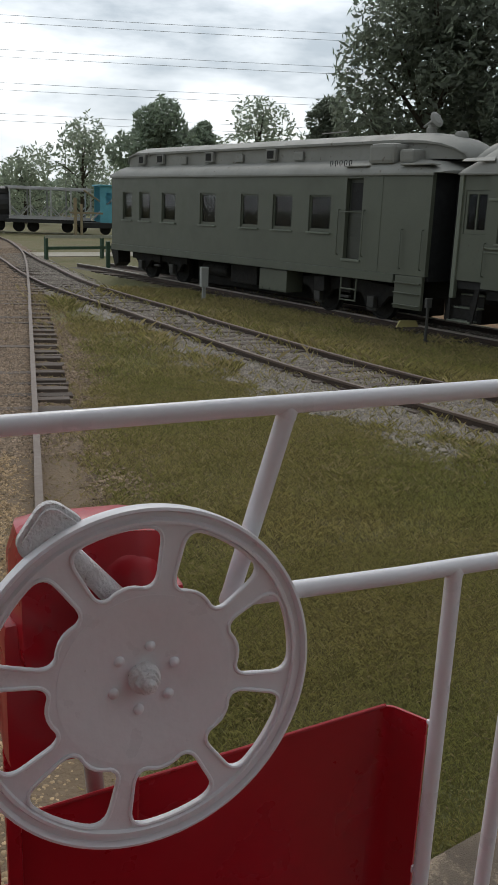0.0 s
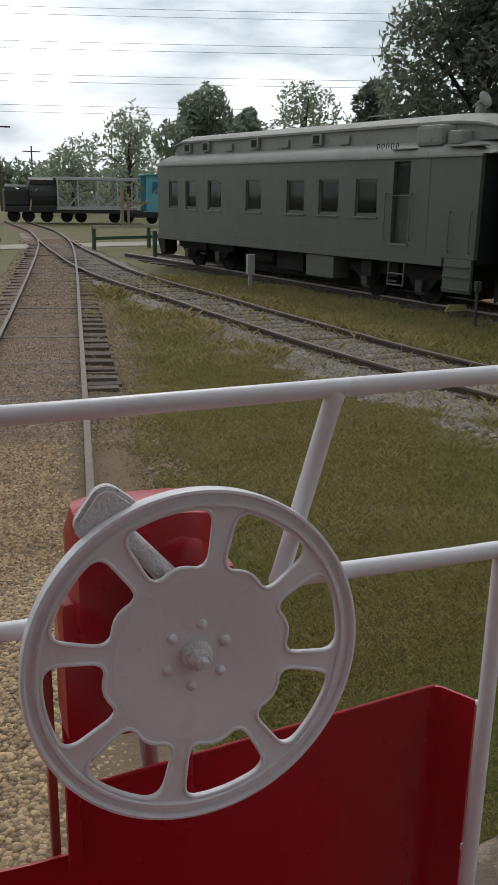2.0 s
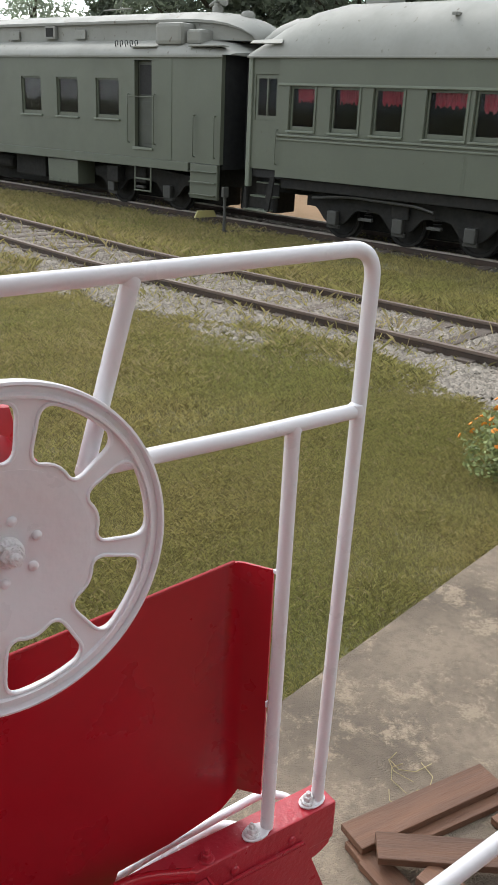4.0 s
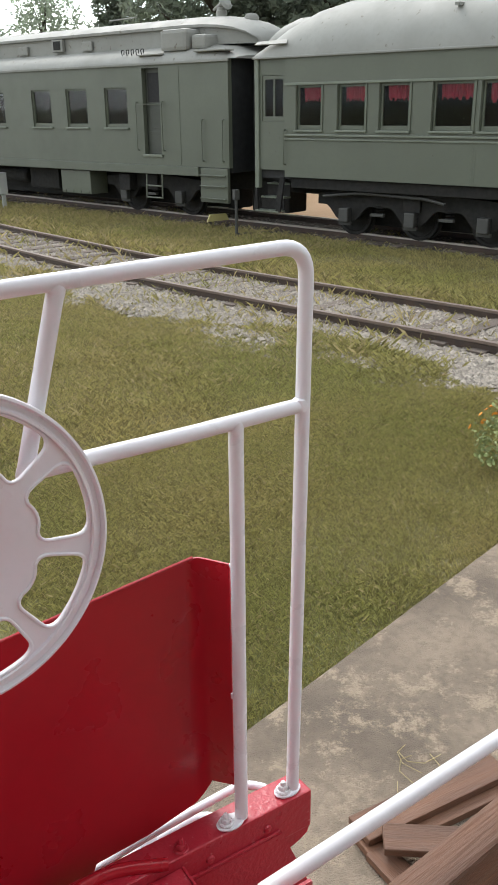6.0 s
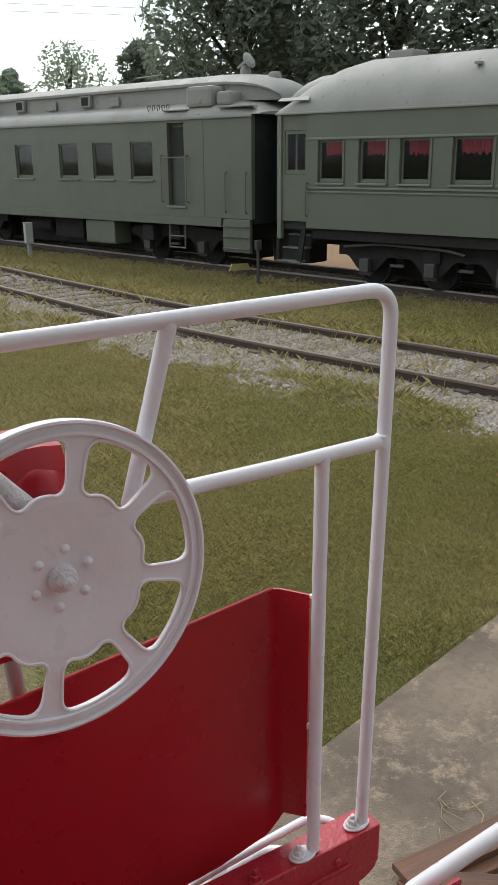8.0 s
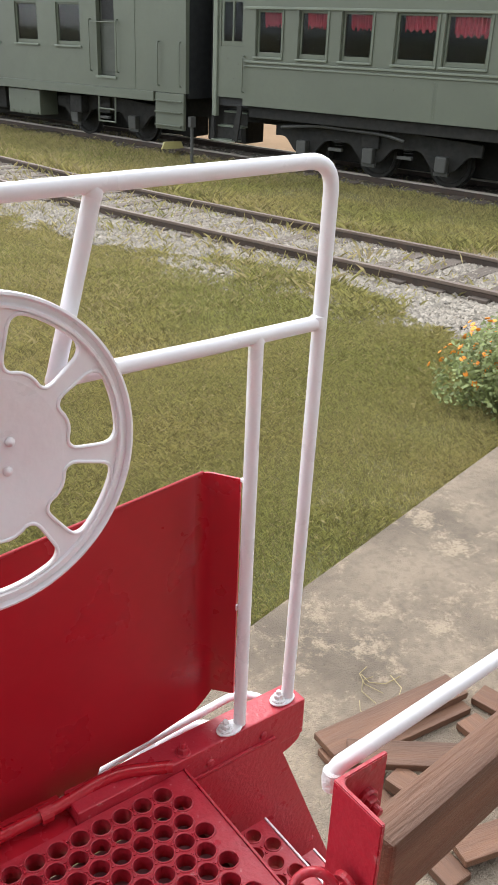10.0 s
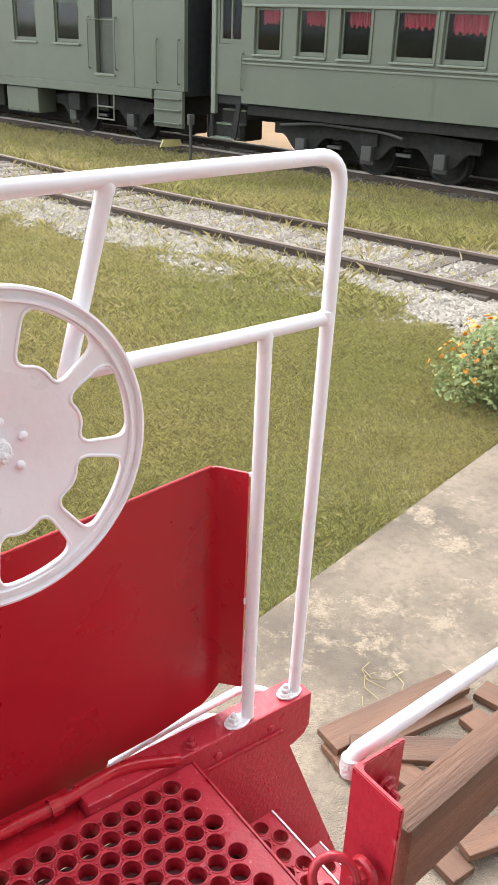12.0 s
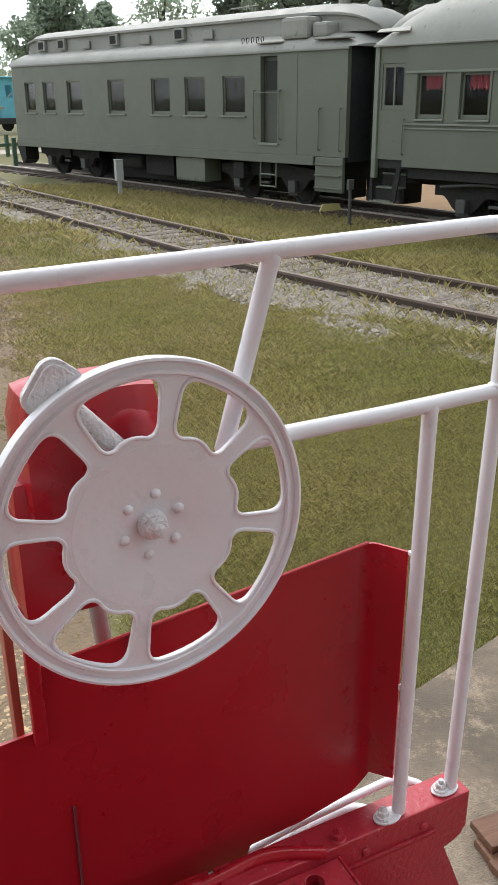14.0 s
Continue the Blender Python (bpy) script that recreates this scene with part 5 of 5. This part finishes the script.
def far_woods():
    rng = random.Random(77)
    verts, faces = [], []
    for k in range(150):
        x = -75 + k * 1.5 + rng.random()
        y = 120 + 12 * rng.random() + 0.1 * x
        h = 3.2 + 2.4 * noise.noise((x * 0.07, 0, 5)) + 1.4 * rng.random()
        v, f = leaf_cloud([(x, y, land(x, y) + h * q, 1.8) for q in (0.25, 0.62, 0.85)], 260, 0.45, rng)
        o = len(verts)
        verts += v
        faces += [tuple(i + o for i in t) for t in f]
    return tagged(raw("far_woods", verts, faces, LEAF_M), "low distant belt of green woods", "woods", kind="stuff")


far_woods()


# ---- flowers ----
def flower_bush():
    rng = random.Random(4)
    t = thing("flower_bush", "bushy flowering plant with small orange blooms", "flowers", pose(5.52, 3.98, 0.0))
    blobs = [(rng.uniform(-0.40, 1.0), rng.uniform(-0.1, 0.8), rng.uniform(0.12, 0.46), rng.uniform(0.19, 0.30)) for _ in range(20)]
    v, f = leaf_cloud(blobs, 14000, 0.024, rng)
    raw("foliage", v, f, FLOWER_LEAF, t)
    own = bmesh.new()
    for k in range(22):
        x, y = rng.uniform(-0.5, 0.8), rng.uniform(-0.4, 0.6)
        tube([(x * 0.6, y * 0.6, -0.02), (x, y, 0.5)], 0.004, 5, own)
    part("stems", own, FLOWER_LEAF, t)
    own = lathe([(0.002, 0.0), (0.016, 0.004), (0.023, 0.010), (0.013, 0.014), (0.0, 0.012)], 8)
    me = bpy.data.meshes.new("bloom")
    own.to_mesh(me)
    own.free()
    me.materials.append(FLOWER)
    for k in range(290):
        bx, by, bz, br = blobs[rng.randrange(len(blobs))]
        d = Vector((rng.gauss(0, 1), rng.gauss(0, 1), abs(rng.gauss(0, 1)) + 0.2)).normalized()
        b = new("bloom", me)
        b.parent = t
        b.matrix_basis = Matrix.Translation(Vector((bx, by, bz)) + d * br * 1.22) @ d.to_track_quat("Z", "Y").to_matrix().to_4x4() @ Matrix.Scale(rng.uniform(0.85, 1.4), 4)


flower_bush()

# ---- sleepers, ballast and grass, last because they are many ----
TIE_BM = box(-1.25, 1.25, -0.11, 0.11, -0.12, 0.0, 0.012)
TIE_ME = bpy.data.meshes.new("sleeper")
TIE_BM.to_mesh(TIE_ME)
TIE_BM.free()
TIE_ME.materials.append(TIE)
trng = random.Random(9)


def lay_sleepers(name, path, label, s0, s1, pitch, lift, half_long=1.0, shift=0.0):
    t = thing(name, label, "sleepers", kind="structure")
    _, at = along(path)
    s = s0
    while s < s1:
        p, d = at(s)
        ob = new("sleeper", TIE_ME)
        ob.parent = t
        n = Vector((d.y, -d.x))
        p = p + n * shift
        ob.matrix_basis = pose(p.x, p.y, land(p.x, p.y) + lift + trng.uniform(-0.012, 0.010), 0, 0, math.degrees(math.atan2(n.y, n.x)) + trng.uniform(-1.5, 1.5)) @ Matrix.Diagonal((half_long * trng.uniform(0.96, 1.04), trng.uniform(0.9, 1.08), 1, 1))
        s += pitch * trng.uniform(0.93, 1.07)
    return t


lay_sleepers("side_track_sleepers", TRACK_R, "weathered grey sleepers half buried in pale ballast", 4.0, 42.0, 0.56, 0.076, 0.70)
lay_sleepers("main_track_sleepers", TRACK_L, "weathered brown sleepers sunk in gravel", 4.0, 37.0, 0.85, 0.066)
lay_sleepers("coach_track_sleepers", COACH_T, "weathered sleepers under the coaches", 2.0, 48.0, 0.56, 0.045)
# longer loose sleeper ends beside the main track
lay_sleepers("switch_sleepers", TRACK_L, "long dark switch sleepers with exposed ends", 4.6, 13.4, 0.68, 0.10, 0.18, 1.02)


def stones(name, path, s0, s1, half, count, r0, r1, material, label, seed, lift=0.05, centre=0.0, round_stones=False):
    """Angular stones strewn over a bed: squashed, turned octahedra."""
    rng = np.random.default_rng(seed)
    length, at = along(path)
    s = rng.uniform(s0, min(s1, length), count)
    u = rng.uniform(-1.0, 1.0, count) if round_stones else np.clip(rng.normal(0, 0.5, count), -1.15, 1.15)
    if round_stones:
        ico = bmesh.new()
        bmesh.ops.create_icosphere(ico, subdivisions=1, radius=1.0)
        base = np.array([v.co[:] for v in ico.verts])
        tri = np.array([[v.index for v in f.verts] for f in ico.faces])
        ico.free()
    else:
        base = np.array([(1, 0, 0), (0, 1, 0), (-1, 0, 0), (0, -1, 0), (0, 0, 1), (0, 0, -1)], float)
        tri = np.array([(0, 1, 4), (1, 2, 4), (2, 3, 4), (3, 0, 4), (1, 0, 5), (2, 1, 5), (3, 2, 5), (0, 3, 5)])
    nv, jit = len(base), 0.12 if round_stones else 0.32
    where = [at(v) for v in s]
    px = np.array([[p.x, p.y, d.x, d.y] for p, d in where])
    off = u * half + centre
    qx, qy = px[:, 0] + px[:, 3] * off, px[:, 1] - px[:, 2] * off
    r = rng.uniform(r0, r1, count)
    a = rng.uniform(0, 6.28, count)
    c, sn = np.cos(a)[:, None], np.sin(a)[:, None]
    v = base[None] + rng.uniform(-jit, jit, (count, nv, 3))
    v = v * np.stack([r * rng.uniform(0.8, 1.4, count), r, r * rng.uniform(0.5, 0.8, count)], 1)[:, None, :]
    level = np.array([land(x, y) for x, y in zip(qx, qy)]) + lift * (1 - np.minimum(1, np.abs(u)) ** 3) + r * 0.05
    verts = np.stack([v[:, :, 0] * c - v[:, :, 1] * sn + qx[:, None], v[:, :, 0] * sn + v[:, :, 1] * c + qy[:, None], v[:, :, 2] + level[:, None]], 2).reshape(-1, 3)
    faces = (tri[None] + (np.arange(count) * nv)[:, None, None]).reshape(-1, 3)
    me = bpy.data.meshes.new(name)
    me.from_pydata(verts.tolist(), [], faces.tolist())
    me.materials.append(material)
    if round_stones:
        me.polygons.foreach_set("use_smooth", [True] * len(me.polygons))
    return tagged(new(name, me), label, "gravel", kind="stuff")


stones("limestone_ballast", TRACK_R, 6.0, 26.0, 1.35, 42000, 0.018, 0.045, STONE_W, "pale angular limestone ballast between the rails", 1)
stones("limestone_ballast_far", TRACK_R, 26.0, 50.0, 1.3, 9000, 0.03, 0.06, STONE_W, "pale angular limestone ballast between the rails", 2)
APPROACH = [Vector((-0.70, 2.0)), Vector((-0.46, 4.0)), Vector((-0.25, 5.7)), Vector((0.27, 10.0))]
stones("river_gravel", APPROACH, 0.0, 4.6, 1.25, 42000, 0.011, 0.026, STONE_Y, "rounded tan river gravel beside the caboose", 3, 0.055, -0.10, True)
stones("river_gravel_far", APPROACH, 4.3, 9.0, 1.2, 22000, 0.013, 0.030, STONE_Y, "rounded tan river gravel round the rail end", 6, 0.055)
stones("track_gravel", TRACK_L, 2.5, 14.0, 1.45, 34000, 0.012, 0.034, STONE_B, "brown gravel between the main track rails", 4, 0.055)
stones("track_gravel_far", TRACK_L, 14.0, 40.0, 1.4, 18000, 0.018, 0.045, STONE_B, "brown gravel between the main track rails", 14, 0.055)
stones("verge_gravel", TRACK_L, 0.5, 14.0, 0.75, 9000, 0.010, 0.030, STONE_B, "brown gravel scattered in dry grass beside the rail", 15, 0.02, 1.45)
stones("coach_gravel", COACH_T, 4.0, 40.0, 1.4, 5000, 0.02, 0.045, STONE_W, "scattered pale stones by the coach track", 5, 0.03)

stones("ballast_shoulder", TRACK_R, 7.0, 26.0, 0.80, 26000, 0.016, 0.040, STONE_W, "pale stones spilling from the side track into the grass", 8, 0.03, -1.55)



def field(x, y, seed):
    """Smooth noise in -1..1 over arrays."""
    def lattice(i, j):
        v = np.sin(i * 127.1 + j * 311.7 + seed * 74.7) * 43758.5453
        return (v - np.floor(v)) * 2 - 1
    i, j = np.floor(x), np.floor(y)
    fx, fy = x - i, y - j
    fx, fy = fx * fx * (3 - 2 * fx), fy * fy * (3 - 2 * fy)
    top = lattice(i, j) * (1 - fx) + lattice(i + 1, j) * fx
    return top * (1 - fy) + (lattice(i, j + 1) * (1 - fx) + lattice(i + 1, j + 1) * fx) * fy


TR = np.array([p[:] for p in TRACK_R])
TR = TR[np.argsort(TR[:, 1])]


def grass(name, regions, material, label, seed, bare):
    """Blades of grass: thin bent blades, denser and shorter near by; bare: share that grows on open soil."""
    rng = np.random.default_rng(seed)
    out = []
    for x0, x1, y0, y1, count, h, w in regions:
        x, y, luck = rng.uniform(x0, x1, count), rng.uniform(y0, y1, count), rng.random(count)
        keep = ~((x > 1.1) & (y < 2.83 + (x - 1.15) * 0.2504))
        wide = np.interp(y, (2.0, 6.0, 9.4, 12.6, 20.5, 30.0), (0.50, 0.52, 0.62, 0.80, 0.83, 0.55))
        soil = wide + 0.28 * field(y * 1.1, x * 0.7, 2) + 0.35 * rng.random(count) ** 2
        on_soil = (x < soil + 0.1225 * (y - 1)) & (x > -2.6 + 0.12 * y)
        beside = x > 0.1225 * (y - 1) + 0.10
        keep &= ~on_soil | (luck < bare * np.where(beside, 1.0, 0.12))
        gap = np.interp(y, TR[:, 1], TR[:, 0]) - x
        near = gap > 0
        edge = np.where(near, 1.80, 1.12) + np.where(near, 0.70, 0.15) * field(x * 0.8, y * 0.8, 7)
        dr = np.abs(gap)
        keep &= (dr > edge) | (luck < 0.06)
        keep &= (np.abs(x - (11.0 - 0.2922 * (y - 17.7)) - 1.5) > 1.2) | (luck < 0.1)
        keep &= (field(x * 0.9, y * 0.9, 11) > -0.45) | (luck < 0.62)
        x, y, dr = x[keep], y[keep], dr[keep]
        n = len(x)
        tuft = 1.0 + 0.35 * field(x * 3.1, y * 3.1, 5) + 0.25 * field(x * 0.7, y * 0.7, 6)
        tall = h * rng.uniform(0.45, 1.25, n) * tuft * (1 + 1.0 * np.clip((2.5 - dr) / 1.0, 0, 1) * (rng.random(n) < 0.5))
        a = rng.uniform(0, 6.283, n)
        dx, dy = np.cos(a), np.sin(a)
        z = np.array([land(p, q) for p, q in zip(x, y)])
        lean = tall * rng.uniform(0.25, 1.35, n)
        out.append(np.stack([np.stack([x - dy * w, y + dx * w, z], 1), np.stack([x + dy * w, y - dx * w, z], 1), np.stack([x + dx * lean * 0.5, y + dy * lean * 0.5, z + tall * 0.75], 1), np.stack([x + dx * lean, y + dy * lean, z + tall], 1)], 1).reshape(-1, 3))
    verts = np.concatenate(out)
    k = np.arange(len(verts) // 4)[:, None] * 4
    faces = np.concatenate([k + np.array([[0, 1, 2]]), k + np.array([[0, 2, 3]])])
    return tagged(raw(name, verts.tolist(), faces.tolist(), material), label, "grass", kind="stuff")


grass("lawn", [(0.8, 6.5, 2.6, 6.5, 300000, 0.040, 0.0026), (0.8, 8.5, 6.5, 14.0, 250000, 0.055, 0.0042), (1.5, 12.0, 14.0, 28.0, 120000, 0.080, 0.009), (-8.0, -1.0, 14.0, 42.0, 30000, 0.09, 0.014), (8.0, 14.0, 8.0, 16.0, 60000, 0.075, 0.007)], GRASS, "patchy green and brown lawn grass between the tracks", 31, 0.03)
grass("dry_grass", [(0.2, 6.5, 2.6, 7.5, 26000, 0.045, 0.0026), (0.6, 9.5, 7.5, 14.0, 30000, 0.070, 0.0042), (0.5, 2.7, 6.0, 16.0, 34000, 0.045, 0.0040), (1.5, 12.0, 14.0, 28.0, 26000, 0.10, 0.009)], GRASS_DRY, "dry straw coloured grass stems along the tracks", 32, 0.55)
